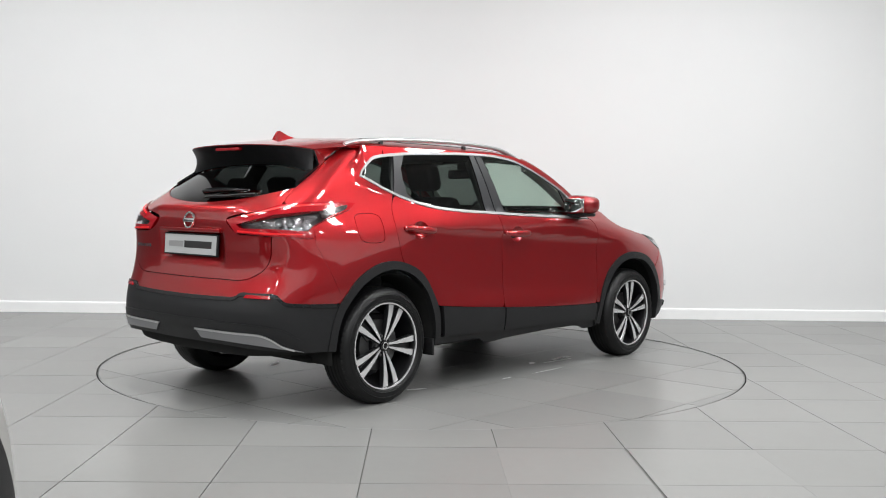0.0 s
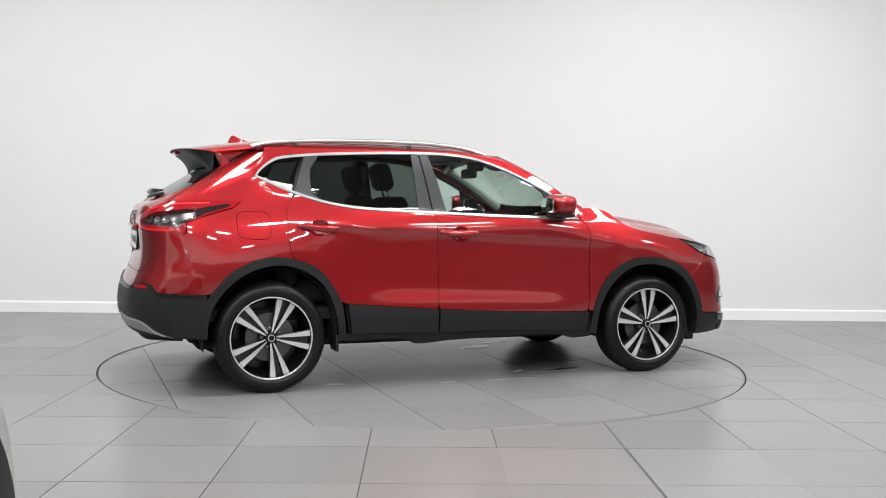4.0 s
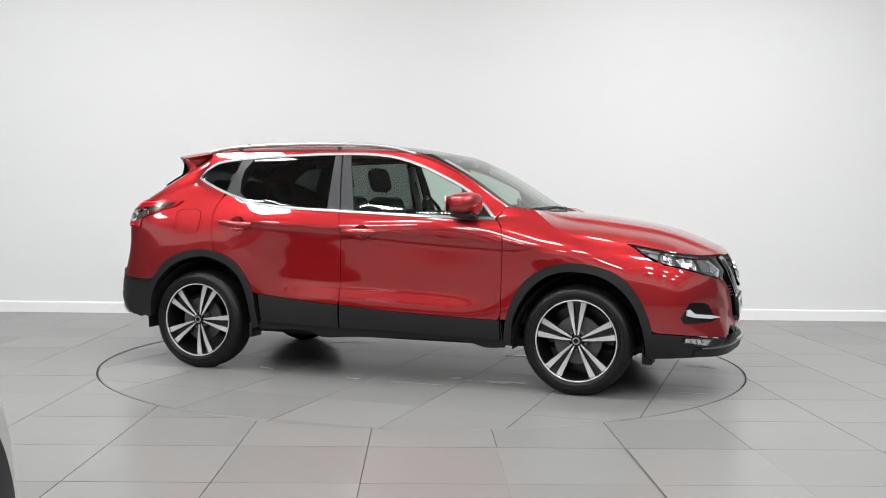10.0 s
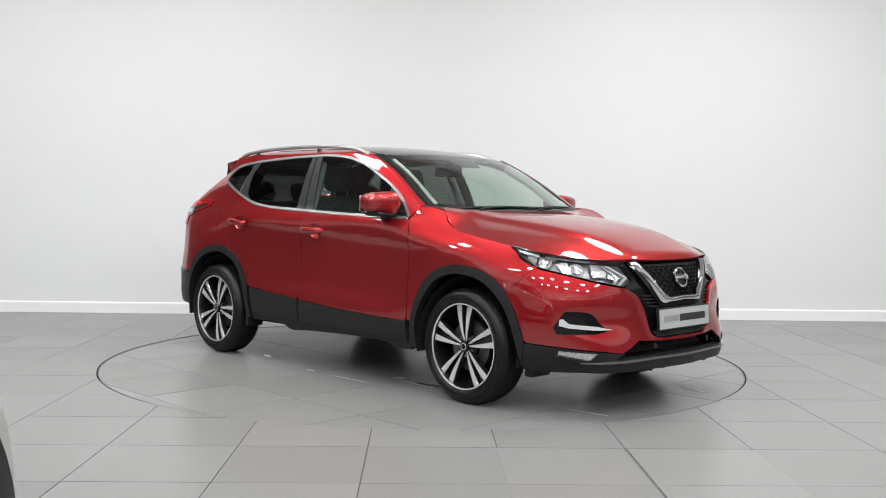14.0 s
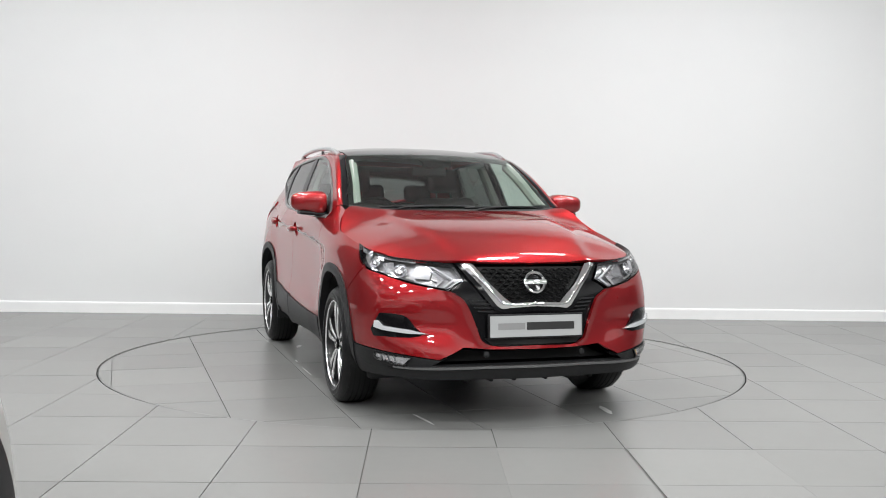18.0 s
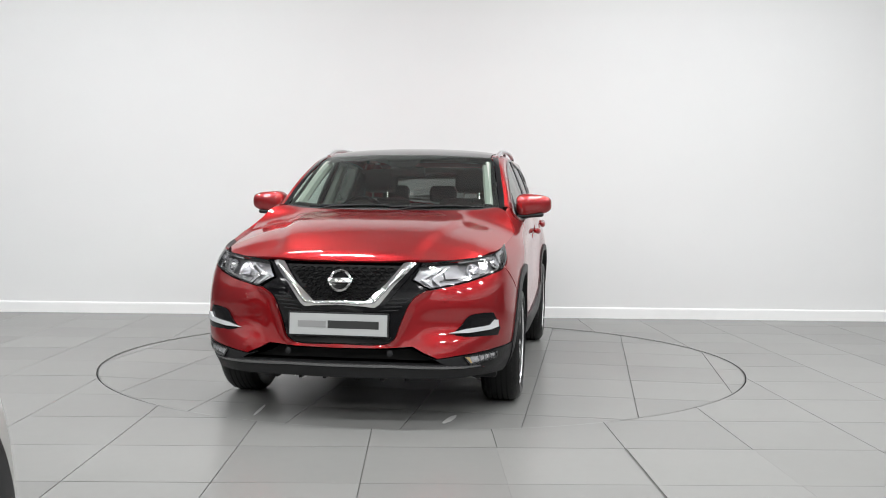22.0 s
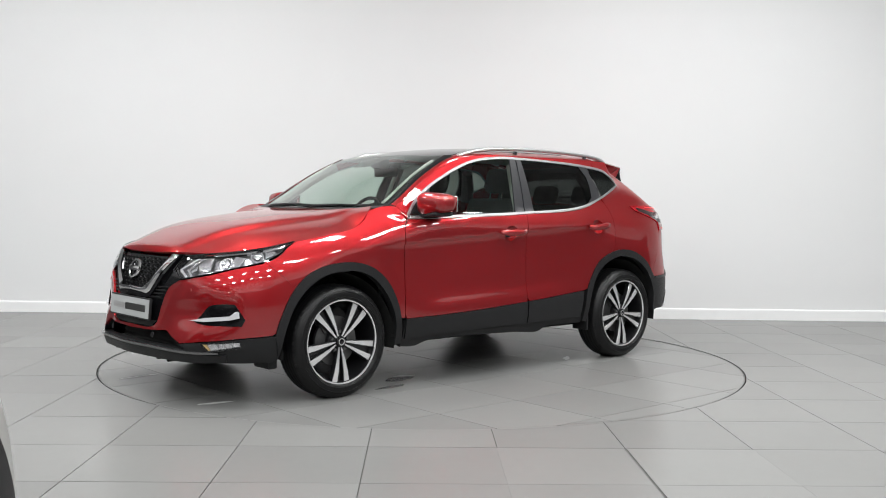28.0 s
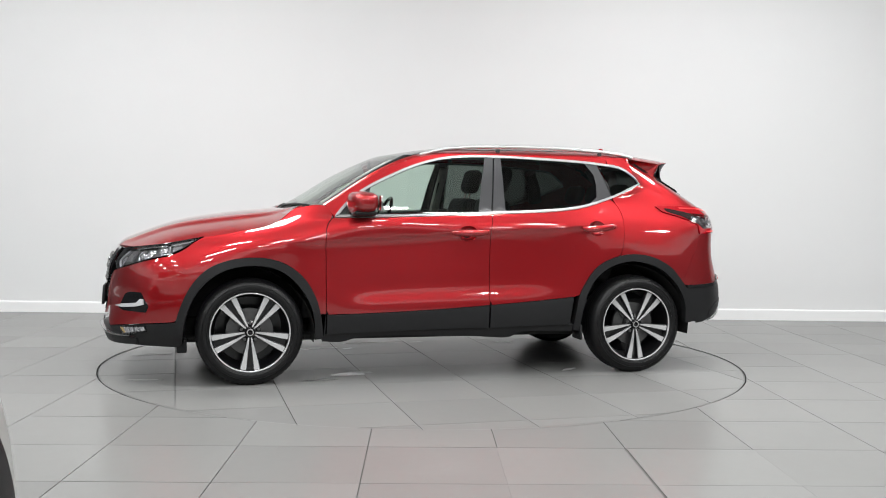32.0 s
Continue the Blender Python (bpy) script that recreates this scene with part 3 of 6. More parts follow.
def roof_z(x, y):
    w, z = roof_rim(x)
    f = abs(y) / w
    return ROOF_MID(x) - (ROOF_MID(x) - z) * (0.60 * f ** 2.2 + 0.40 * f ** 9)


SCREEN_MID = along([1.06, 1.12, 1.20, 1.31, 1.417, 1.49, 1.548], [2.455, 2.37, 2.235, 2.06, 1.86, 1.69, 1.53])
HOOD = up(table(np.linspace(2.05, 3.54, 120), np.linspace(0, .86, 70), lambda x, y: (x, y, hood_z(x, y))))
ROOF = up(table(np.linspace(-.62, 1.75, 110), np.linspace(0, 1, 60), lambda x, f: (x, f * roof_rim(x)[0], roof_z(x, f * roof_rim(x)[0]))))
SCREEN = up(table(np.linspace(0, .78, 40), np.linspace(1.06, 1.548, 60), lambda y, z: (SCREEN_MID(z) - .15 * (y / .7) ** 2.2, y, z)))


def inset(outline, d):
    p = [np.array(q, float) for q in outline]
    area = sum(a[0] * b[1] - a[1] * b[0] for a, b in zip(p, p[1:] + p[:1]))
    sg = 1 if area > 0 else -1
    out = []
    for i, q in enumerate(p):
        e1, e2 = q - p[i - 1], p[(i + 1) % len(p)] - q
        n = np.array((-e1[1], e1[0])) / (np.linalg.norm(e1) + 1e-9) + np.array((-e2[1], e2[0])) / (np.linalg.norm(e2) + 1e-9)
        n /= np.linalg.norm(n) + 1e-9
        out.append(q + sg * d * n)
    return out


def skin(name, sheet, outline, material, parent, label="", off=0.0, skirt=0.016, step=0.035, side=0, gap=0.0016, holes=(), dish=None):
    """A panel trimmed from a sheet: side 1 or -1, or 0 for one panel across the middle. Its rim is folded inwards by skirt."""
    if gap:
        outline = [q if side == 0 and mid(sheet, q) else r for q, r in zip(outline, inset(outline, gap))]
    if step:
        dense = []
        for a, b in zip(outline, outline[1:] + outline[:1]):
            k = max(1, int(np.linalg.norm(np.array(b) - np.array(a)) / (step * 1.2)))
            dense += [np.array(a) + (np.array(b) - np.array(a)) * j / k for j in range(k)]
        outline = dense
    P, T = fill(outline, step, holes)
    X, N = sheet.at(P)
    X = X + N * off
    if dish is not None:
        X = X + N * np.array([dish(*q) for q in P])[:, None]
    tri = X[T]
    flip = (np.cross(tri[:, 1] - tri[:, 0], tri[:, 2] - tri[:, 0]) * N[T].mean(1)).sum(1) < 0
    T = np.where(flip[:, None], T[:, ::-1], T)
    if dish is not None:
        G = np.zeros_like(X)
        tri = X[T]
        fn = np.cross(tri[:, 1] - tri[:, 0], tri[:, 2] - tri[:, 0])
        for k in range(3):
            np.add.at(G, T[:, k], fn)
        G /= np.linalg.norm(G, axis=1, keepdims=True) + 1e-12
        if side == 0:
            on = abs(X[:, 1]) < 2e-3
            G[on, 1] = 0
        N = G / (np.linalg.norm(G, axis=1, keepdims=True) + 1e-12)
    edges = set()
    for t in T:
        for k in range(3):
            edges.add((int(t[k]), int(t[(k + 1) % 3])))
    rim = [e for e in edges if (e[1], e[0]) not in edges]
    if side == 0:
        rim = [e for e in rim if abs(X[e[0]][1]) > 2e-3 or abs(X[e[1]][1]) > 2e-3]
    verts, faces, normals = [], [], []
    for sg in ((1, -1) if side == 0 else (side,)):
        k = len(verts)
        Y = X * [1, sg, 1] - [OX, OY, 0]
        NN = N * [1, sg, 1]
        verts += Y.tolist()
        for t in T:
            f = [int(i) for i in (t if sg > 0 else t[::-1])]
            faces.append([k + i for i in f])
            normals += [NN[i] for i in f]
        if skirt:
            for a, b in rim:
                if sg < 0:
                    a, b = b, a
                q = [Y[b], Y[a], Y[a] - NN[a] * skirt, Y[b] - NN[b] * skirt]
                n = np.cross(q[1] - q[0], q[3] - q[0])
                n /= np.linalg.norm(n) + 1e-12
                j = len(verts)
                verts += [v.tolist() for v in q]
                faces.append([j, j + 1, j + 2, j + 3])
                normals += [n] * 4
    me = bpy.data.meshes.new(name)
    me.from_pydata(verts, [], faces)
    me.polygons.foreach_set("use_smooth", [True] * len(faces))
    me.normals_split_custom_set([tuple(float(c) for c in n) for n in normals])
    return link(name, me, material, parent, label)


def strip_mesh(A, B, rows=4, bulge=0.0):
    """A surface between two curves of equal count, bulged outwards in its middle."""
    A, B = np.array(A), np.array(B)
    n = len(A)
    T = np.gradient(A + B, axis=0)
    N = np.cross(T, B - A)
    N /= np.linalg.norm(N, axis=1, keepdims=True) + 1e-9
    bm = bmesh.new()
    grid = [[bm.verts.new((A[i] + (B[i] - A[i]) * f + N[i] * bulge * 4 * f * (1 - f)).tolist()) for f in np.linspace(0, 1, rows + 1)] for i in range(n)]
    for i in range(n - 1):
        for k in range(rows):
            bm.faces.new((grid[i][k], grid[i + 1][k], grid[i + 1][k + 1], grid[i][k + 1]))
    return bm


def mirror(bm):
    """Adds the reflection across the car's middle."""
    geo = bmesh.ops.duplicate(bm, geom=bm.verts[:] + bm.edges[:] + bm.faces[:])["geom"]
    vs = [g for g in geo if isinstance(g, bmesh.types.BMVert)]
    for v in vs:
        v.co.y = -v.co.y
    bmesh.ops.reverse_faces(bm, faces=[g for g in geo if isinstance(g, bmesh.types.BMFace)])
    bmesh.ops.remove_doubles(bm, verts=bm.verts, dist=0.0004)
    return bm


def both_strip(name, A, B, material, parent, label="", rows=4, bulge=0.0):
    return cpart(name, mirror(strip_mesh(A, B, rows, bulge)), material, parent, label)


def side_strip(name, A, B, material, parent, label, sg, rows=4, bulge=0.0):
    flip = np.array((1, sg, 1))
    return cpart(name, strip_mesh([a * flip for a in A], [b * flip for b in B], rows, bulge * sg), material, parent, label)


def resample(curve, n):
    c = np.array(curve)
    d = np.concatenate([[0], np.cumsum(np.linalg.norm(np.diff(c, axis=0), axis=1))])
    q = np.linspace(0, d[-1], n)
    return np.stack([np.interp(q, d, c[:, k]) for k in range(c.shape[1])], 1)


def mid(sheet, q):
    return abs(sheet.at([q])[0][0][1]) < 2e-3


CAR = tagged(new("car"), "shiny red compact crossover car on the turntable, doors closed", "car")
SHIFT = (-OX, -OY, 0)


def cpart(name, bm, material, parent=None, label="", smooth=True):
    return part(name, bm, material, parent or CAR, label, smooth, SHIFT)


# lines of the side, in (x, z)
CLAD_TOP = [(.44, .536), (.65, .517), (1.07, .486), (1.52, .459), (1.89, .445), (2.20, .438)]
BELT = [(-.02, 1.282), (.05, 1.250), (.118, 1.222), (.247, 1.178), (.339, 1.152), (.449, 1.130), (.633, 1.111), (1.056, 1.091), (1.516, 1.073), (1.884, 1.063), (2.112, 1.060)]
ARCH_R = [(.470, .31), (.452, .44), (.435, .53), (.38, .638), (.289, .746), (.144, .809), (.017, .824), (-.109, .803), (-.245, .733), (-.326, .648), (-.375, .585), (-.415, .47), (-.43, .345)]
ARCH_R_IN = [(.425, .30), (.405, .44), (.388, .51), (.326, .638), (.217, .730), (.072, .774), (-.037, .767), (-.182, .711), (-.308, .593), (-.365, .48), (-.381, .34)]
ARCH_F = [(2.185, .29), (2.205, .443), (2.246, .571), (2.317, .681), (2.423, .762), (2.531, .798), (2.64, .806), (2.785, .787), (2.912, .732), (3.005, .635), (3.075, .49), (3.10, .40)]
ARCH_F_IN = [(2.238, .28), (2.250, .444), (2.318, .59), (2.425, .70), (2.532, .747), (2.641, .756), (2.786, .732), (2.896, .67), (2.989, .562), (3.045, .41), (3.062, .27)]
DOOR_FR = [(1.050, 1.091), (1.064, 1.00), (1.073, .828), (1.076, .485)]
DOOR_F = [(2.168, .438), (2.170, .769), (2.168, .986), (2.150, 1.03), (2.125, 1.060)]
DOOR_R = [(.134, .811), (.118, .851), (.097, .996), (.101, 1.105), (.128, 1.165), (.165, 1.205)]


def cut(line, a, b):
    """The stretch of a line between two x."""
    fine = spline(line, 0.012)
    return [q for q in fine if min(a, b) - 1e-9 <= q[0] <= max(a, b) + 1e-9]


def ellipse(cx, cz, a, b, n=24):
    return [np.array((cx + a * math.cos(2 * math.pi * k / n), cz + b * math.sin(2 * math.pi * k / n))) for k in range(n)]


CUP = {"f": (1.225, .962, .064, .052), "r": (.300, 1.000, .064, .052)}
FLAP = [(-.185, 1.088), (-.03, 1.089), (-.010, 1.072), (-.006, .975), (-.016, .945), (-.045, .935), (-.165, .940), (-.192, .958), (-.200, 1.000), (-.200, 1.070)]


def sides():
    s3 = lambda line, st=0.03: spline(line, st)
    clad = lambda a, b: cut(CLAD_TOP, a, b)
    front_door = s3(DOOR_FR) + clad(1.08, 2.16) + s3(DOOR_F)[1:] + cut(BELT, 1.06, 2.11)[::-1]
    arch = [q for q in s3(ARCH_R, .02) if q[0] > .136 and q[1] > .535]
    rear_door = clad(.46, 1.065)[::-1] + arch + s3(DOOR_R)[1:-1] + cut(BELT, .165, 1.045) + s3(DOOR_FR)[1:-1]
    tip = [(2.13, 1.068), (2.125, 1.10), (2.155, 1.135), (2.20, 1.142)]
    fender = [(2.1695, .445)] + s3([(2.1695, .45), (2.1715, .769), (2.1695, .986), (2.1515, 1.032), (2.128, 1.063), (2.128, 1.10), (2.155, 1.132), (2.20, 1.142), (2.30, 1.130), (2.372, 1.110), (2.40, 1.085), (2.43, 1.058), (2.544, 1.003), (2.70, .972), (2.863, .942), (2.932, .930)])[:-1] \
        + s3([(2.932, .930), (2.985, .900), (3.04, .860), (3.13, .815)])[:-1] + straight([(3.13, .815), (2.985, .672)]) + [q for q in s3(ARCH_F, .02)[::-1] if q[0] < 2.97 and q[1] > .44]
    for sg, w in ((1, "left"), (-1, "right")):
        d = skin("front_door", BODY, xz(front_door), M["paint"], CAR, "red front door", side=sg, step=.017, holes=[xz(ellipse(*CUP["f"]))])
        DOORS[sg, "f"] = d
        d = skin("rear_door", BODY, xz(rear_door), M["paint"], CAR, "red rear door", side=sg, step=.017, holes=[xz(ellipse(*CUP["r"]))])
        DOORS[sg, "r"] = d
        skin("front_wing", BODY, xz(fender), M["paint"], CAR, side=sg, step=.02)
        # plastic cladding
        low = [(1.08, .335), (1.4, .333), (1.9, .322), (2.165, .312)]
        skin("door_cladding", BODY, xz(clad(1.08, 2.165) + s3(low)[::-1]), M["clad"], DOORS[sg, "f"], "black plastic door cladding", off=.010, side=sg, skirt=.03)
        low2 = [(.50, .345), (.8, .340), (1.072, .335)]
        skin("door_cladding", BODY, xz(clad(.47, 1.072) + s3(low2)[::-1]), M["clad"], DOORS[sg, "r"], "black plastic door cladding", off=.010, side=sg, skirt=.03)
        sill = s3([(.46, .34), (1.07, .330), (1.9, .318), (2.19, .31)]) + s3([(2.19, .262), (2.06, .255), (1.95, .285), (1.2, .275), (.92, .262), (.86, .293), (.47, .293)])
        skin("sill", BODY, xz(sill), M["clad"], CAR, "black plastic sill", off=-.006, side=sg, skirt=.10, gap=0)
        front_end = [(2.172, .433), (2.172, .30), (2.19, .262)]
        skin("wheel_arch_trim", BODY, xz(s3(ARCH_R, .02) + s3(ARCH_R_IN, .02)[::-1]), M["clad"], CAR, "black plastic wheel arch trim", off=.009, side=sg, skirt=.05, step=.03, gap=0)
        skin("wheel_arch_trim", BODY, xz(s3(ARCH_F, .02) + s3(ARCH_F_IN, .02)[::-1]), M["clad"], CAR, "black plastic wheel arch trim", off=.009, side=sg, skirt=.05, step=.03, gap=0)
        skin("wing_cladding", BODY, xz(front_end + [q for q in s3(ARCH_F)[::-1] if q[1] < .43 and q[0] < 2.3]), M["clad"], CAR, off=.008, side=sg, skirt=.03)


DOORS = {}

TAIL_TOP = [(-1.229, 1.055), (-1.001, 1.099), (-.822, 1.141), (-.581, 1.155), (-.35, 1.160), (-.162, 1.156)]
TAIL_LOW = [(-.162, 1.154), (-.209, 1.116), (-.406, 1.061), (-.510, 1.026), (-.522, .962), (-.841, .970), (-1.147, .983), (-1.229, 1.055)]


def tail():
    s3 = lambda line, st=0.03: spline(line, st)
    # quarter panel with the rear pillar
    win = [(.150, 1.213), (.05, 1.256), (-.02, 1.290), (-.078, 1.312), (-.050, 1.352), (-.012, 1.385), (.03, 1.415), (.065, 1.432), (.15, 1.446)]
    outer = xz([(.150, 1.213)] + s3(DOOR_R)[::-1][2:]) + xz([q for q in s3(ARCH_R, .02) if q[0] < .13 and q[1] > .60]) \
        + straight([(-.345, .632), (-.40, .74), (-.49, .90), (-.522, .955)])[1:] + [np.array(q) for q in ((-.510, 1.026), (-.406, 1.061), (-.209, 1.116), (-.160, 1.156), (-.35, 1.162), (-.581, 1.157), (-.80, 1.146))] \
        + s3([(-.829, 1.16), (-.840, 1.238), (-.822, 1.30), (-.812, 1.36), (-.81, 1.408), (-.80, 1.457), (-.72, 1.487), (-.60, 1.494)]) + xz([(.05, 1.495), (.10, 1.497), (.165, 1.498)]) + xz(s3(win)[::-1])[:-1]
    upper = [q for q in outer]
    for sg in (1, -1):
        flap = spline(FLAP, .02, closed=True)
        skin("quarter_panel", BODY, upper, M["paint"], CAR, side=sg, gap=.0008, step=.02, holes=[inset(xz(flap), -.003)] if sg < 0 else [])
        if sg < 0:
            skin("fuel_flap", BODY, xz(flap), M["paint"], CAR, "red fuel filler flap", side=sg, gap=0)
        # tail lamp: red shell with a clear window over reflectors
        lamp = s3(TAIL_TOP)[:-1] + straight(TAIL_LOW)
        clear = straight([(-1.14, 1.030), (-.851, 1.083), (-.548, 1.105), (-.290, 1.112), (-.44, 1.054), (-.515, 1.030), (-.565, 1.000), (-.838, 1.010), (-1.10, 1.010), (-1.14, 1.030)], .03)
        t = TAILS[sg] = skin("tail_lamp", BODY, lamp, M["lampred"], CAR, "red and clear tail lamp", side=sg, off=.008, skirt=.03, holes=[clear])
        skin("lamp_bowl", BODY, clear, M["bowl"], t, side=sg, off=-.03, skirt=0, gap=0)
        skin("lens", BODY, clear, M["lens"], t, "clear lens", side=sg, off=.007, skirt=0, gap=0)
        for s0, z0, r in ((-.70, 1.046, .024), (-.80, 1.043, .022)):
            p, n = BODY.at([(s0, z0)])
            p, n = p[0] * [1, sg, 1], n[0] * [1, sg, 1]
            bm = lathe([(r, .0), (r * .8, -.012), (r * .35, -.02), (.001, -.021)], 16, "z")
            bmesh.ops.transform(bm, matrix=Matrix.Translation(p.tolist()) @ Vector(n.tolist()).to_track_quat("Z", "Y").to_matrix().to_4x4(), verts=bm.verts)
            cpart("reflector_bowl", bm, M["skid"], t)
        for pts in ([(-1.02, 1.046), (-.97, 1.052), (-.94, 1.026), (-1.0, 1.022)], [(-.57, 1.085), (-.42, 1.098), (-.50, 1.052), (-.60, 1.030)]):
            skin("reflector", BODY, straight(pts + pts[:1], .03), M["bowl"], t, side=sg, off=-.012, skirt=.006, gap=0)
        tip = s3([(-.46, 1.104), (-.34, 1.124), (-.225, 1.138), (-.24, 1.120), (-.34, 1.090), (-.44, 1.066)], .02)
        skin("smoked_tip", BODY, tip, M["smoke"], t, "smoked clear end of the lamp", side=sg, off=.0095, skirt=.002, gap=0)
        band = straight([(-1.05, 1.083), (-.822, 1.128), (-.581, 1.143), (-.36, 1.148), (-.36, 1.140), (-.581, 1.134), (-.822, 1.118), (-1.05, 1.073), (-1.05, 1.083)], .03)
        skin("light_guide", BODY, band, M["lampglow"], t, "bright red light guide", side=sg, off=.0095, skirt=.003, gap=0)
        band = straight([(-1.13, 1.000), (-.85, .990), (-.60, .986), (-.60, .978), (-.85, .980), (-1.13, .989), (-1.13, 1.000)], .03)
        skin("light_guide", BODY, band, M["lampglow"], t, "bright red light guide", side=sg, off=.0095, skirt=.003, gap=0)
    # tailgate with window opening
    low = s3([(-1.58, .722), (-1.3, .724), (-1.06, .731), (-1.0, .752), (-.93, .79), (-.885, .85), (-.862, .97)])
    edge = s3([(-1.15, .978), (-1.238, 1.055), (-1.0, 1.104), (-.835, 1.146), (-.838, 1.19), (-.845, 1.238)])
    window_low = s3([(-.845, 1.238), (-1.0, 1.212), (-1.154, 1.184), (-1.455, 1.155), (-1.58, 1.152)])
    dent = lambda s, z: -0.022 * smooth_box(s, z, -1.70, -1.275, .815, .985, .03) + 0.016 * math.exp(-((z - 1.112) / .022) ** 2) * (1 if s < -1.2 else math.exp(-((s + 1.2) / .1) ** 2))
    skin("tailgate", BODY, low + straight([(-.862, .97), (-1.15, .978)], .03)[1:] + edge[1:-1] + window_low, M["paint"], CAR, "red tailgate", step=.022, dish=dent, gap=.002)
    rw = [(-1.58, 1.158)] + window_low[::-1][1:-1] + s3([(-.845, 1.242), (-.825, 1.32), (-.83, 1.38), (-.85, 1.43)]) + [np.array((-1.58, 1.43))]
    skin("rear_window", BODY, rw, M["rearglass"], CAR, "dark tinted rear window", off=-.004, skirt=0, gap=0)
    # bumper: painted upper part and plastic lower part
    top = s3([(-1.58, .720), (-1.3, .722), (-1.06, .729), (-.994, .751), (-.926, .79), (-.881, .85), (-.857, .967)])
    rest = straight([(-.848, .967), (-.524, .959)]) + straight([(-.522, .957), (-.49, .90), (-.40, .74), (-.345, .632)]) + xz([(-.352, .610)])
    clad_top = s3([(-.385, .606), (-.60, .612), (-.725, .624), (-.775, .655), (-.82, .664), (-.95, .662), (-1.055, .660), (-1.085, .640), (-1.2, .632), (-1.4, .628), (-1.58, .627)])
    skin("rear_bumper", BODY, top + rest[1:] + clad_top, M["paint"], CAR, "red rear bumper", gap=.0003)
    low = s3([(-1.58, .372), (-1.2, .372), (-.80, .358), (-.60, .347), (-.40, .345)])
    under = s3([(-1.58, .285), (-1.2, .29), (-.80, .305), (-.56, .315)]) + s3([(-.56, .40), (-.80, .41), (-1.2, .42), (-1.58, .42)])
    skin("rear_valance", BODY, under, M["black"], CAR, "black valance under the rear bumper", off=-.055, gap=0, skirt=0)
    b = skin("rear_bumper_cladding", BODY, low + straight([(-.40, .345), (-.395, .47), (-.375, .60)]) + clad_top, M["clad"], CAR, "black plastic lower rear bumper", off=.004, gap=0, skirt=.04)
    ledge = clad_top + [q - np.array((0, .020)) for q in clad_top[::-1]]
    skin("bumper_ledge", BODY, ledge, M["ledge"], b, "glossier black upper ledge", off=.009, gap=0, skirt=.010)
    crease = s3([(-1.58, .500), (-1.2, .500), (-.86, .492), (-.72, .47), (-.62, .42)], .03)
    crease = crease + [q - np.array((0, .045)) for q in crease[::-1]]
    skin("bumper_crease", BODY, crease, M["clad"], b, off=.009, gap=0, skirt=.012)
    for sg in (1, -1):
        sk = s3([(-1.396, .448), (-1.1, .449), (-.86, .444), (-.79, .420), (-.735, .389), (-.66, .366), (-.60, .352)], .03)[:-1] + s3([(-.60, .352), (-.74, .372), (-.86, .386), (-1.1, .396), (-1.352, .398)])
        skin("skid_insert", BODY, sk, M["skid"], b, "silver bumper insert", off=.012, side=sg, gap=0)
        # highlight along the insert's top, laid on as a strip of paler metal
        edge = s3([(-1.396, .450), (-1.1, .451), (-.86, .446), (-.79, .422), (-.735, .391), (-.66, .368)], .03)
        edge = edge + [q - np.array((0, .010)) for q in edge[::-1]]
        skin("insert_edge", BODY, edge, M["railmetal"], b, "bright upper edge", off=.016, side=sg, gap=0, skirt=.006)
        rf = straight([(-1.0, .651), (-.835, .653), (-.815, .634), (-1.012, .634), (-1.0, .651)], .05)
        skin("reflector", BODY, rf, M["lampred"], b, "red rear reflector", off=.013, side=sg, gap=0)


TAILS = {}


def smooth_box(s, z, s0, s1, z0, z1, soft):
    f = lambda a, lo, hi: 1 / (1 + math.exp(-(a - lo) / soft * 4)) * 1 / (1 + math.exp((a - hi) / soft * 4))
    return f(s, s0, s1) * f(z, z0, z1)


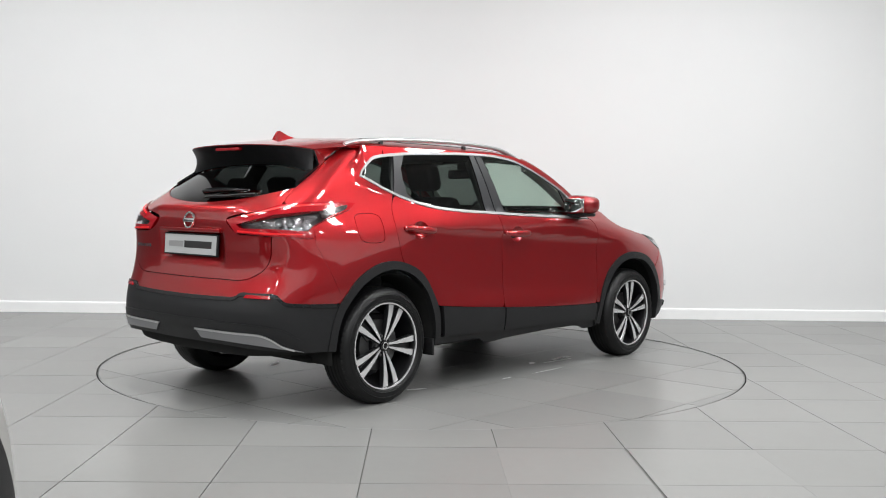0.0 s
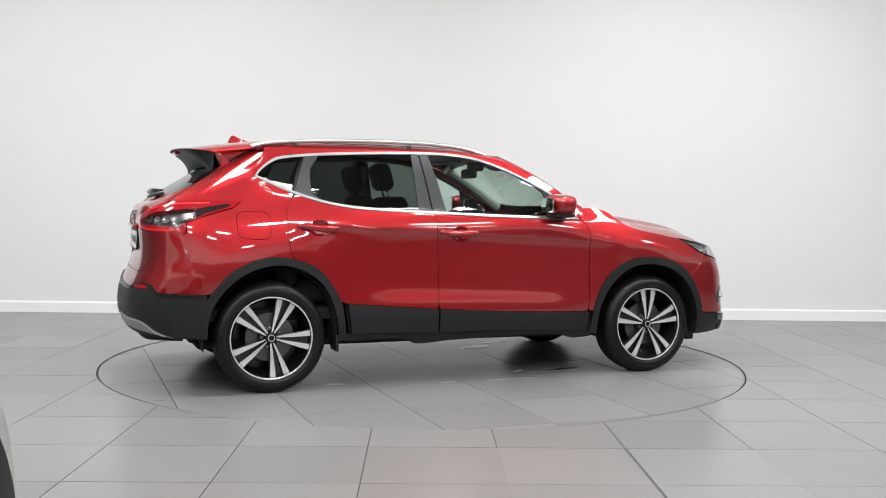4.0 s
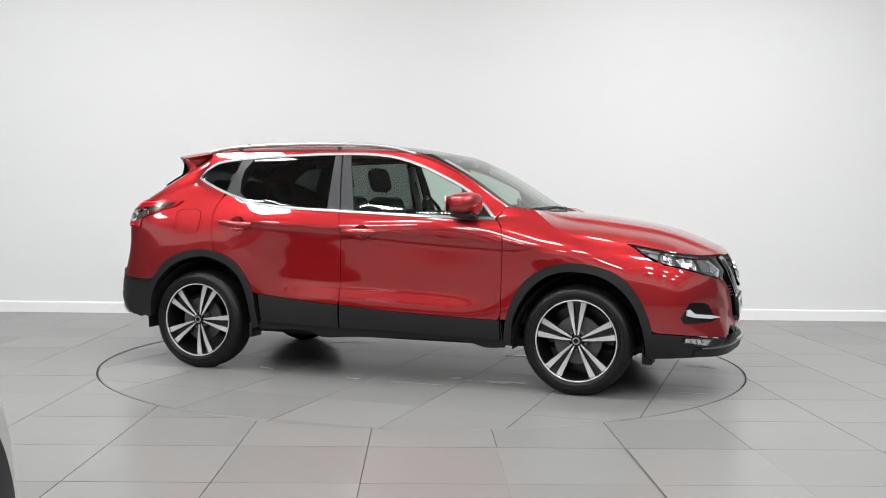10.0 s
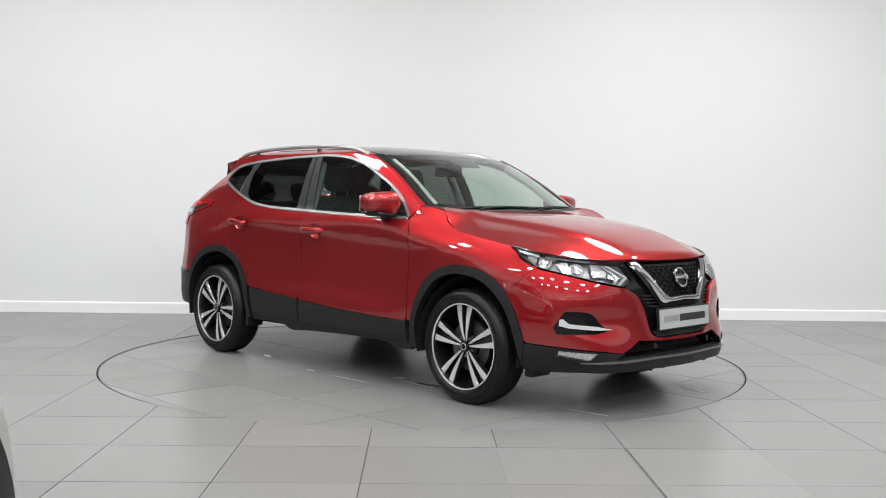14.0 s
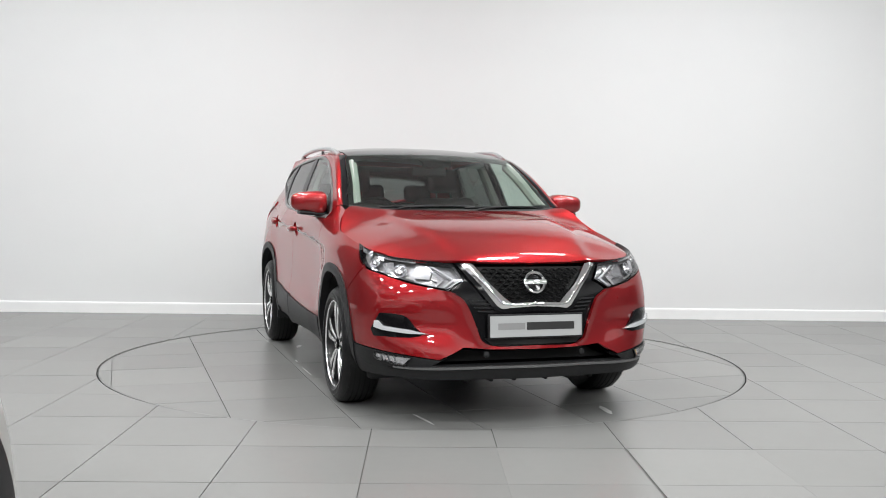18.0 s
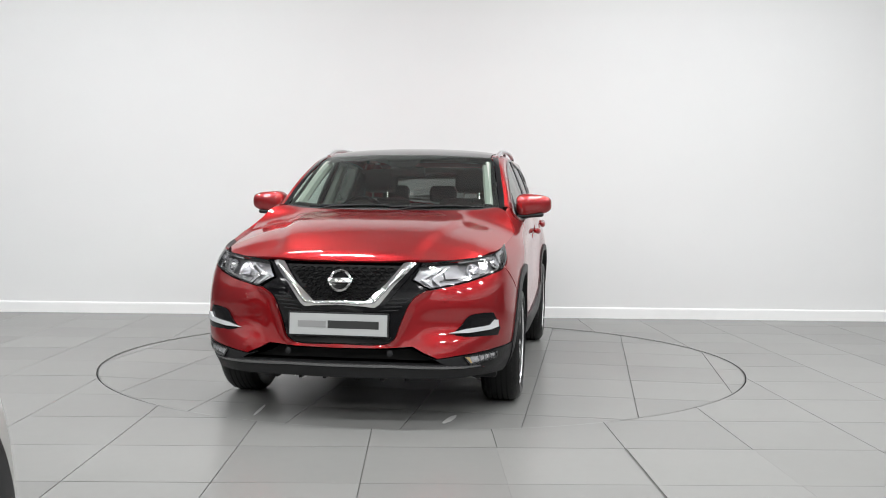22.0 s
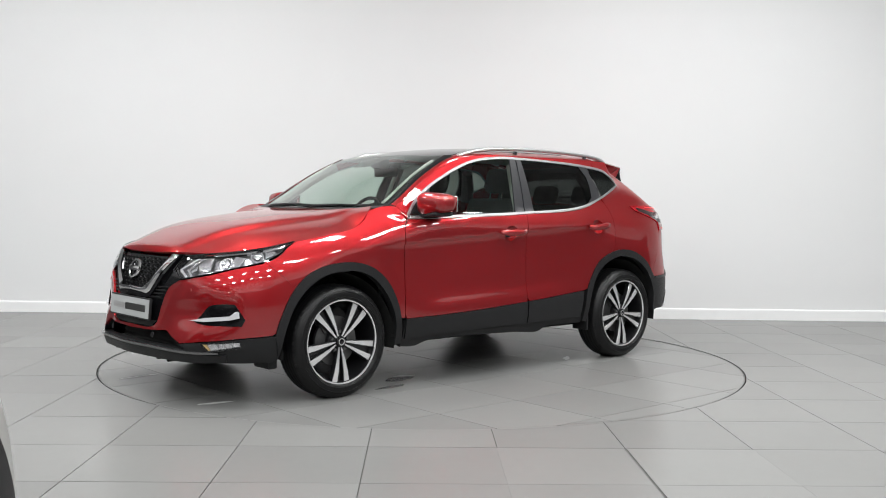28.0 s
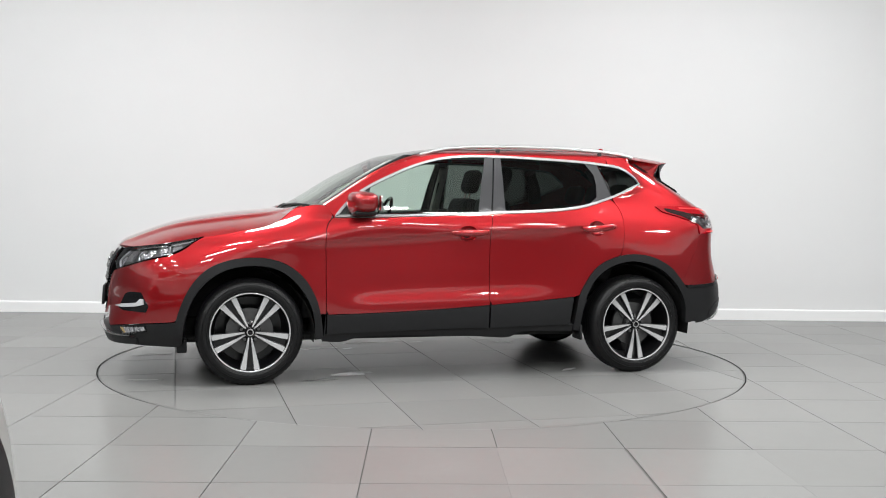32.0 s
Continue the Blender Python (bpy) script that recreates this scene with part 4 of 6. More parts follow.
def top_side():
    s3 = lambda line, st=0.03: spline(line, st)
    # bonnet
    edge = s3([(2.40, .0), (2.395, .25), (2.36, .50), (2.30, .68), (2.36, .755), (2.43, .79), (2.544, .822), (2.70, .822), (2.863, .806), (2.93, .793)])[:-1] + \
        s3([(2.93, .793), (3.06, .77), (3.15, .735), (3.24, .695), (3.34, .585), (3.42, .425), (3.455, .33), (3.472, .2), (3.478, 0)])
    skin("bonnet", HOOD, edge, M["paint"], CAR, "red bonnet", gap=.002, step=.02)
    # windscreen
    ws = [(0, 1.108), (.3, 1.108), (.55, 1.112), (.68, 1.124), (.700, 1.145)]
    ws = s3(ws)[:-1] + s3([(.700, 1.145), (.680, 1.205), (.655, 1.29), (.632, 1.37), (.610, 1.44), (.590, 1.478)])[:-1] + s3([(.590, 1.478), (.4, 1.490), (0, 1.499)])
    skin("windscreen", SCREEN, ws, M["screen"], CAR, "clear raked windscreen", skirt=0, gap=0)
    # roof: dark glass in the middle, red at the rear and edges
    pano = s3([(1.662, 0), (1.655, .4), (1.625, .75), (1.595, .86)])[:-1] + s3([(1.595, .86), (1.2, .875), (.6, .875), (.40, .86), (.36, .8), (.35, 0)])
    skin("roof_glass", ROOF, pano, M["gloss"], CAR, "black panoramic glass roof", off=.002, step=.04)
    rear = s3([(.345, 0), (.355, .8), (.395, .865), (.6, .882), (1.2, .882), (1.59, .868)])[:-1] + s3([(1.59, .868), (1.55, .98), (1.5, 1.0)])[:-1] + s3([(1.5, 1.0), (1.0, 1.0), (.5, 1.0), (.0, 1.0), (-.045, 1.0)])[:-1] + s3([(-.045, 1.0), (-.10, .9), (-.13, .75), (-.135, 0)])
    skin("roof", ROOF, rear, M["paint"], CAR, "red roof", step=.04, gap=.001)
    skin("headlining", ROOF, straight([(1.6, 0), (1.55, .8), (-.1, .8), (-.1, 0), (1.6, 0)], .08), M["lining"], CAR, "pale grey headlining", off=-.035, skirt=0, gap=0, step=.12)
    # roof spoiler: top, dark underside and side blades
    tip = s3([(-.495, 0), (-.487, .35), (-.457, .66), (-.395, .86), (-.305, 1.0)])
    sp = skin("spoiler", ROOF, straight([(-.139, 0), (-.137, .74), (-.107, .89), (-.055, 1.0), (-.305, 1.0)], .03) + tip[::-1], M["paint"], CAR, "red roof spoiler", step=.03, gap=.002, skirt=.005)
    lip = [ROOF.at([q])[0][0] - np.array((-.002, 0, .005)) for q in tip]
    under = [BODY.at([(-1.58 + .760 * k / (len(lip) - 1), 1.385 - .058 * (k / (len(lip) - 1)) ** 2)])[0][0] + np.array((-.004, 0, 0)) for k in range(len(lip))]
    both_strip("spoiler_underside", lip, under, M["clad"], sp, "black spoiler underside", 6, -.010)
    # red end caps down to the quarter panels
    edge = [ROOF.at([q])[0][0] - np.array((0, 0, .003)) for q in straight([(-.050, 1.0), (-.305, 1.0)], .02)]
    foot = BODY.at(s3([(-.72, 1.4875), (-.79, 1.468), (-.808, 1.435), (-.815, 1.402)], .01))[0]
    n = 14
    for sg in (1, -1):
        side_strip("end_cap", resample(edge, n), resample(list(foot), n), M["paint"], sp, "red spoiler end cap", sg, 4, .006)
    for sg in (1, -1):
        A = resample([edge[-1], foot[-1]], 8)
        B = resample([lip[-1], BODY.at([(-.822, 1.36)])[0][0], under[-1]], 8)
        C = A * .3 + B * .7
        side_strip("spoiler_side", A, C, M["paint"], sp, "red spoiler side", sg, 3, .003)
        side_strip("spoiler_blade", C, B, M["gloss"], sp, "gloss black spoiler blade", sg, 3, .002)
    # red lamp strip under the lip
    p = lip[0]
    cpart("brake_lamp", box(p[0] + .010, p[0] + .04, -.115, .115, p[2] - .030, p[2] - .012, .004), M["lampred"], sp, "red high brake lamp")
    for sg in (1, -1):
        blade = s3([(-.79, 1.455), (-.815, 1.40), (-.822, 1.33), (-.85, 1.26), (-.868, 1.30), (-.875, 1.38), (-.86, 1.44)], .03)
        skin("side_blade", BODY, blade, M["gloss"], sp, "gloss black blade beside the window", off=.012, side=sg, gap=0, skirt=.02)


def glasshouse():
    s3 = lambda line, st=0.03: spline(line, st)
    outer_top = [(-.078, 1.312), (-.050, 1.352), (-.012, 1.388), (.03, 1.418), (.067, 1.434), (.283, 1.462), (.692, 1.484), (.975, 1.491), (1.214, 1.487), (1.40, 1.463), (1.568, 1.413), (1.70, 1.358), (1.885, 1.267), (1.997, 1.190), (2.080, 1.105), (2.112, 1.062)]
    # cant rail and A pillar: painted strip between the window line and the roof
    topline = s3([(.16, 1.497), (.6, 1.5), (1.0, 1.5), (1.25, 1.5), (1.45, 1.482), (1.60, 1.447), (1.78, 1.373), (1.95, 1.278), (2.09, 1.185), (2.165, 1.140)])
    low = s3(outer_top)
    low = [q for q in low if q[0] > .155]
    for sg in (1, -1):
        skin("cant_rail", BODY, xz(topline + straight([(2.165, 1.14), (2.130, 1.10)], .03) + low[::-1]), M["paint"], CAR, "red windscreen pillar and roof edge", side=sg, gap=.001)
        inner = s3([(2.165, 1.140), (2.09, 1.185), (1.95, 1.278), (1.78, 1.373), (1.60, 1.447), (1.5, 1.468)])
        A = resample(BODY.at(xz(inner))[0] + BODY.at(xz(inner))[1] * .0, 20)
        B = resample(SCREEN.at(s3([(.700, 1.130), (.685, 1.205), (.660, 1.29), (.637, 1.37), (.613, 1.44), (.588, 1.482)]))[0] + [0, 0, .004], 20)
        C = A * .52 + B * .48 + np.array((0, 0, .006))
        side_strip("windscreen_pillar", A, C, M["paint"], CAR, "red windscreen pillar", sg, 3, .004)
        side_strip("windscreen_edge_trim", C, B, M["gloss"], CAR, "gloss black windscreen edge", sg, 3, .002)
        # chrome line all round the side windows
        ring = s3(outer_top, .02)[:-1] + cut(BELT, -.02, 2.112)[::-1]
        hole = inset(xz(ring), .016)
        skin("window_trim", BODY, xz(ring), M["satin"], CAR, "satin chrome window surround", side=sg, off=.004, skirt=.012, gap=0, holes=[hole], step=0)
        # panes
        back = inset(xz([q for q in s3(outer_top, .02) if q[0] < .235] + [(.235, 1.452), (.150, 1.22)] + [q for q in cut(BELT, -.02, .15)][::-1]), .012)
        skin("quarter_window", BODY, back, M["privacy"], CAR, "dark tinted quarter window", side=sg, off=-.004, skirt=0, gap=0)
        rear = inset(xz(straight([(.175, 1.215), (.265, 1.455)]) + [q for q in s3(outer_top, .02) if .265 < q[0] < .985] + straight([(.985, 1.491), (1.043, 1.095)]) + cut(BELT, .18, 1.04)[::-1]), .010)
        skin("window", BODY, rear, M["privacy"], DOORS[sg, "r"], "dark tinted rear door window", side=sg, off=-.004, skirt=0, gap=0)
        front = inset(xz(straight([(1.055, 1.093), (1.003, 1.491)]) + [q for q in s3(outer_top, .02) if q[0] > 1.005] + cut(BELT, 1.06, 2.1)[::-1]), .010)
        skin("window", BODY, front, M["clear"], DOORS[sg, "f"], "clear front door window", side=sg, off=-.004, skirt=0, gap=0)
        # satin black pillars
        for nm, pl, dk in (("pillar_trim", [(.238, 1.448), (.335, 1.456), (.272, 1.37), (.262, 1.30), (.270, 1.215), (.33, 1.170), (.16, 1.218)], "r"), ("pillar_trim", [(.945, 1.478), (.994, 1.478), (1.045, 1.104), (.952, 1.108)], "r"), ("pillar_trim", [(1.002, 1.478), (1.060, 1.478), (1.105, 1.30), (1.145, 1.100), (1.053, 1.104)], "f")):
            skin(nm, BODY, xz(straight(pl + pl[:1], .03)), M["pillar"], DOORS[sg, dk], "satin black pillar trim", side=sg, off=.001, skirt=.01, gap=.001)
        gap = straight([(.975, 1.486), (1.03, 1.486), (1.075, 1.10), (1.02, 1.10), (.975, 1.486)], .04)
        skin("pillar_backing", BODY, xz(gap), M["black"], CAR, side=sg, off=-.010, skirt=0, gap=0)
        sail = [(1.86, 1.262), (1.93, 1.228), (1.997, 1.178), (2.05, 1.125), (2.085, 1.080), (1.93, 1.076), (1.90, 1.15)]
        skin("mirror_sail", BODY, xz(straight(sail + sail[:1], .03)), M["clad"], DOORS[sg, "f"], side=sg, off=.0, skirt=.01, gap=0)


def bumper_relief(s, z):
    """A raised flange round the grille, a hollow behind the lamp blades and a proud lower lip."""
    edge = np.interp(z, [.42, .45, .546, .657, .704], [3.93, 3.88, 3.842, 3.785, 3.70])
    d = .009 * math.exp(-((edge - s) / .022) ** 2)
    across = 1 / (1 + math.exp(-(s - 3.33) / .025)) / (1 + math.exp((s - 3.72) / .03))
    d += .006 * across / (1 + math.exp((z - .458) / .012))
    return d - .008 * across * math.exp(-((z - .535) / .055) ** 2)


def nose():
    s3 = lambda line, st=0.03: spline(line, st)
    head_top = [(2.973, .936), (3.05, .924), (3.162, .905), (3.347, .880), (3.55, .862), (3.722, .847)]
    head_low = [(3.722, .847), (3.784, .762), (3.682, .712), (3.498, .744), (3.325, .786), (3.17, .817), (3.072, .861), (2.973, .936)]
    grille_low = [(3.70, .704), (3.785, .657), (3.842, .546), (3.880, .45), (3.93, .428), (4.16, .427)]
    # painted bumper
    up_edge = straight([(2.985, .672), (3.157, .8135)]) + s3([(3.157, .8135), (3.325, .782), (3.498, .740), (3.690, .706)])
    red_low = straight([(4.16, .407), (3.95, .408), (3.885, .411), (3.779, .419), (3.719, .387), (3.644, .356), (3.506, .372), (3.3, .394), (3.09, .408)])
    arch = [q for q in xz(s3(ARCH_F, .02)[::-1]) if .41 < q[1] < .66 and q[0] > 2.9]
    outline = up_edge[:-1] + s3(grille_low) + red_low + arch
    pocket = s3([(3.560, .484), (3.515, .520), (3.471, .571), (3.40, .586), (3.32, .586)], .03)[:-1] + straight([(3.32, .586), (3.262, .500), (3.280, .464), (3.488, .465), (3.56, .478)], .03)
    b = FRONT["bumper"] = skin("front_bumper", BODY, outline, M["paint"], CAR, "red front bumper", gap=.0012, holes=[], step=.018, dish=bumper_relief)
    for sg in (1, -1):
        headlamp(sg, s3(head_top)[:-1] + straight(head_low))
        skin("fog_pocket", BODY, pocket, M["gloss"], b, "black lamp pocket", side=sg, off=.003, gap=0, skirt=.01)
    grille = [(4.16, .842)] + s3([(4.16, .842), (3.95, .84), (3.80, .838)])[1:-1] + straight([(3.80, .838), (3.727, .845), (3.788, .762), (3.690, .712)]) + [q for q in s3(grille_low)]
    g = FRONT["grille"] = skin("grille", BODY, grille, M["gloss"], CAR, "black grille surround", off=-.012, gap=.003)
    clad = straight([(4.16, .332), (3.66, .326), (3.605, .326), (3.69, .368), (3.656, .352), (3.506, .367), (3.3, .389), (3.095, .403)]) + xz([(3.095, .40), (3.06, .27)]) + s3([(3.09, .247), (3.321, .253), (3.582, .259), (3.9, .262), (4.16, .262)])
    FRONT["clad"] = skin("lower_bumper", BODY, clad, M["clad"], CAR, "black plastic lower front bumper", off=.004, gap=0, skirt=.05)


FRONT = {}


def on_body(bm, s, z, sg, off=0.0, roll=0.0):
    """Set a small shape, built about z = outwards, on the skin."""
    p, n = BODY.at([(s, z)])
    p, n = (p[0] + n[0] * off) * [1, sg, 1], n[0] * [1, sg, 1]
    m = Matrix.Translation(p.tolist()) @ Vector(n.tolist()).to_track_quat("Z", "Y").to_matrix().to_4x4() @ pose(0, 0, 0, 0, 0, roll)
    bmesh.ops.transform(bm, matrix=m, verts=bm.verts)
    return bm


def headlamp(sg, outline):
    h = skin("headlamp", BODY, outline, M["lamphouse"], CAR, "clear headlamp with chrome inner reflectors", side=sg, off=-.045, skirt=0, gap=0)
    skin("bezel", BODY, outline, M["gloss"], h, side=sg, off=.001, skirt=.05, gap=.0015, holes=[inset(outline, .0055)])
    skin("lens", BODY, outline, M["lens"], h, "clear lens", side=sg, off=.003, skirt=0, gap=.003)
    for s0, z0, r in ((3.225, .856, .031), (3.41, .814, .034)):
        bm = lathe([(r * 1.25, -.015), (r * 1.2, .004), (r, .004), (r * .9, -.004), (r * .6, .010), (.001, .016)], 24, "z")
        cpart("projector", on_body(bm, s0, z0, sg, -.028), M["reflector"], h, "chrome projector lamp")
    for pts, m in (([(3.30, .850), (3.37, .858), (3.38, .795), (3.33, .80)], "reflector"), ([(3.10, .885), (3.18, .893), (3.16, .846), (3.10, .87)], "reflector"), ([(3.50, .846), (3.60, .838), (3.58, .77), (3.50, .775)], "lamphouse"),
                   ([(3.04, .912), (3.30, .872), (3.30, .864), (3.04, .902)], "chrome"), ([(3.20, .822), (3.50, .764), (3.50, .756), (3.20, .814)], "chrome")):
        skin("reflector", BODY, straight(pts + pts[:1], .03), M[m], h, side=sg, off=-.022, skirt=.012, gap=0)
    for pts in ([(3.02, .922), (3.20, .897), (3.19, .878), (3.06, .898)], [(3.24, .892), (3.50, .862), (3.50, .850), (3.25, .876)]):
        skin("brow_reflector", BODY, straight(pts + pts[:1], .03), M["reflector"], h, "chrome strip under the upper edge", side=sg, off=-.012, skirt=.008, gap=0)
    for d, m in ((0, "drl"), (.035, "reflector")):
        pts = [(3.585 - d, .835), (3.600 - d, .835), (3.735 - 2 * d, .768), (3.670 - 1.5 * d, .726), (3.655 - 1.5 * d, .728), (3.712 - 2 * d, .768)]
        skin("light_guide", BODY, straight(pts + pts[:1], .03), M[m], h, "pale chevron light guide", side=sg, off=-.012, skirt=.012, gap=0)
    pts = [(3.60, .812), (3.66, .778), (3.63, .755), (3.59, .77)]
    skin("indicator", BODY, straight(pts + pts[:1], .02), M["reflector"], h, "clear indicator", side=sg, off=-.02, skirt=.005, gap=0)


def underside():
    # dark inner body that closes the gaps, and the floor pan
    for sg in (1, -1):
        for nm, line in (("inner_body", [(.50, .30), (2.16, .30), (2.16, 1.05), (.48, 1.08), (.46, .55)]),):
            skin(nm, BODY, xz(straight(line + line[:1], .06)), M["black"], CAR, off=-.03, skirt=0, side=sg, gap=0)
    bm = box(-.42, 3.30, -.70, .70, .255, .30, .02)
    cpart("floor_pan", bm, M["black"])
    for x in (0, 2.646):
        for sg in (1, -1):
            bm = bmesh.new()
            n = 20
            a = [(x + .41 * math.cos(math.pi * k / n - .12), .34 + .41 * math.sin(math.pi * k / n * 1.0 - .0)) for k in range(n + 1)]
            a = [(x + .40, .26)] + a + [(x - .40, .26)]
            o = [bm.verts.new((p[0], sg * .865, p[1])) for p in a]
            i = [bm.verts.new((p[0], sg * .52, p[1])) for p in a]
            for k in range(len(a) - 1):
                bm.faces.new((o[k], o[k + 1], i[k + 1], i[k]))
            bm.faces.new(i)
            cpart("wheel_well", bm, M["black"], None, "black wheel arch liner")


def wheels():
    first = new("wheel")
    first["label"] = "machined five-double-spoke alloy wheel with black tyre"
    R = .338
    prof = [(.248, .090), (.253, .100), (.262, .108), (.285, .112), (.305, .108), (.322, .094), (.333, .075), (R, .05), (R, -.05), (.333, -.075), (.322, -.094), (.305, -.106), (.262, -.106), (.236, -.095)]
    part("tyre", lathe([(r, -d) for r, d in prof], 72, closed=True), M["tyre"], first)
    for r0 in (.268, .296):
        part("sidewall_rib", lathe([(r0 - .002, -.1095 + (.0 if r0 < .28 else .0005)), (r0, -.1125), (r0 + .002, -.1095)], 72), M["tyre"], first)
    # shoulder blocks of the tread
    bm = bmesh.new()
    for k in range(64):
        a = 360 * k / 64
        for sd in (-1, 1):
            lug = box(-.0100, .0100, -.013, .013, -.004, -.0002, .001, 1, turn=pose(0, 0, 0, 0, a, 0) @ Matrix.Translation((0, sd * .085, .3275)) @ pose(0, 0, 0, -36 * sd, 0, 0))
            merge(bm, lug)
    tagged(part("tread_pattern", bm, M["tyre"], first), kind="stuff")
    # grooves of the tread
    for d in (-.045, -.015, .015, .045):
        part("tread_groove", lathe([(R + .0006, d - .004), (R + .0006, d + .004)], 72), M["black"], first)
    rim = [(.254, -.094), (.253, -.101), (.251, -.102), (.244, -.099), (.241, -.094), (.236, -.07), (.226, -.02), (.218, .09)]
    part("rim", lathe(rim, 72), M["pocket"], first, "dark painted rim")
    part("rim_lip", lathe([(.2525, -.098), (.2515, -.1035), (.2485, -.1042), (.2440, -.1025), (.2425, -.097)], 96), M["machined"], first, "bright machined rim lip")
    part("barrel", lathe([(.229, -.06), (.218, -.01), (.212, .09), (.05, .095)], 48), M["pocket"], first)
    # spokes: five pairs, each a V that opens to the rim
    for k in range(5):
        a0 = math.pi / 2 + 2 * math.pi * k / 5
        for sgn in (-1, 1):
            bm = bmesh.new()
            rows = []
            for t, r in ((0, .034), (.3, .095), (.65, .17), (1, .246)):
                mid_a = a0 + sgn * math.asin((.0076 + .0365 * t) / r)
                half = (.0044 + .0165 * t)
                d = -.074 - .012 * math.sin(math.pi * min(t * .8 + .1, 1)) - .010 * t
                c = Vector((math.cos(mid_a), 0, math.sin(mid_a)))
                n = Vector((-math.sin(mid_a), 0, math.cos(mid_a)))
                row = []
                for off, dep in ((-1.15, .035), (-1, .004), (-.85, 0), (.85, 0), (1, .004), (1.15, .035)):
                    row.append(bm.verts.new(c * r + n * (half * off) + Vector((0, d + dep, 0))))
                rows.append(row)
            for p, q in zip(rows, rows[1:]):
                for j in range(5):
                    bm.faces.new((p[j], p[j + 1], q[j + 1], q[j])).material_index = 1 if j in (0, 4) else 0
            bm.faces.new(rows[0])
            bm.faces.new(rows[-1][::-1])
            part("spoke", bm, M["machined"], first).data.materials.append(M["pocket"])
        # dark web between the pair
        bm = bmesh.new()
        web = []
        for t, r in ((0, .06), (.5, .14), (1, .235)):
            w = math.asin((.0072 + .0350 * t) / r)
            web.append([bm.verts.new((r * math.cos(a0 + f * w), -.058, r * math.sin(a0 + f * w))) for f in (-1, 0, 1)])
        for p, q in zip(web, web[1:]):
            for j in range(2):
                bm.faces.new((p[j], p[j + 1], q[j + 1], q[j]))
        part("spoke_web", bm, M["pocket"], first)
    part("hub", lathe([(.075, -.03), (.070, -.050), (.045, -.060), (.036, -.072), (.033, -.072), (.001, -.072)], 30), M["pocket"], first)
    part("centre_cap", lathe([(.031, -.078), (.031, -.088), (.027, -.0905), (.001, -.0915)], 30), M["gloss"], first, "black centre cap with a chrome emblem")
    part("cap_emblem", lathe([(.022, -.090), (.022, -.0935), (.016, -.0935), (.016, -.090)], 24), M["chrome"], first)
    for k in range(5):
        a = math.pi / 2 + math.pi / 5 + 2 * math.pi * k / 5
        bm = lathe([(.001, -.076), (.009, -.076), (.010, -.06)], 10)
        bmesh.ops.translate(bm, verts=bm.verts, vec=(.057 * math.cos(a), 0, .057 * math.sin(a)))
        part("wheel_nut", bm, M["disc"], first)
    part("brake_disc", lathe([(.07, -.03), (.148, -.03), (.148, -.006), (.07, -.006)], 40), M["disc"], first)
    bm = box(-.05, .05, -.045, .02, -.03, .03, .012)
    bmesh.ops.transform(bm, matrix=pose(-.125, 0, .03, 0, 25, 0), verts=bm.verts)
    part("brake_caliper", bm, M["disc"], first)
    Z = R - .003
    for (x, sg, roll), ob in zip(((0, -1, 23), (2.646, -1, 0), (0, 1, 36), (2.646, 1, 36)), (first, None, None, None)):
        m = pose(x - OX, sg * .778 - OY, Z, 0, roll, 0) if sg < 0 else pose(x - OX, .778 - OY, Z, 0, 0, 180) @ pose(0, 0, 0, 0, roll, 0)
        if ob is None:
            ob = copy_thing(first, m)
        else:
            ob.matrix_basis = m
        ob.parent = CAR


sides()
tail()
top_side()
glasshouse()
nose()
underside()
wheels()


# ---- details of the car ----
def seam_backing():
    """Painted flanges just behind the narrow seams."""
    for sg in (1, -1):
        for line, w in (([(2.98, .665), (3.06, .735), (3.165, .82)], .02), ([(-.345, .632), (-.40, .74), (-.49, .90), (-.522, .965)], .02), ([(-.84, .960), (-.70, .958), (-.53, .952)], .014)):
            a = [np.array(q) for q in spline(line, .03)]
            n = np.array((-(a[-1] - a[0])[1], (a[-1] - a[0])[0]))
            n = n / np.linalg.norm(n) * w
            skin("seam_flange", BODY, [q + n for q in a] + [q - n for q in a[::-1]], M["paint"], CAR, side=sg, off=-.003, skirt=0, gap=0)


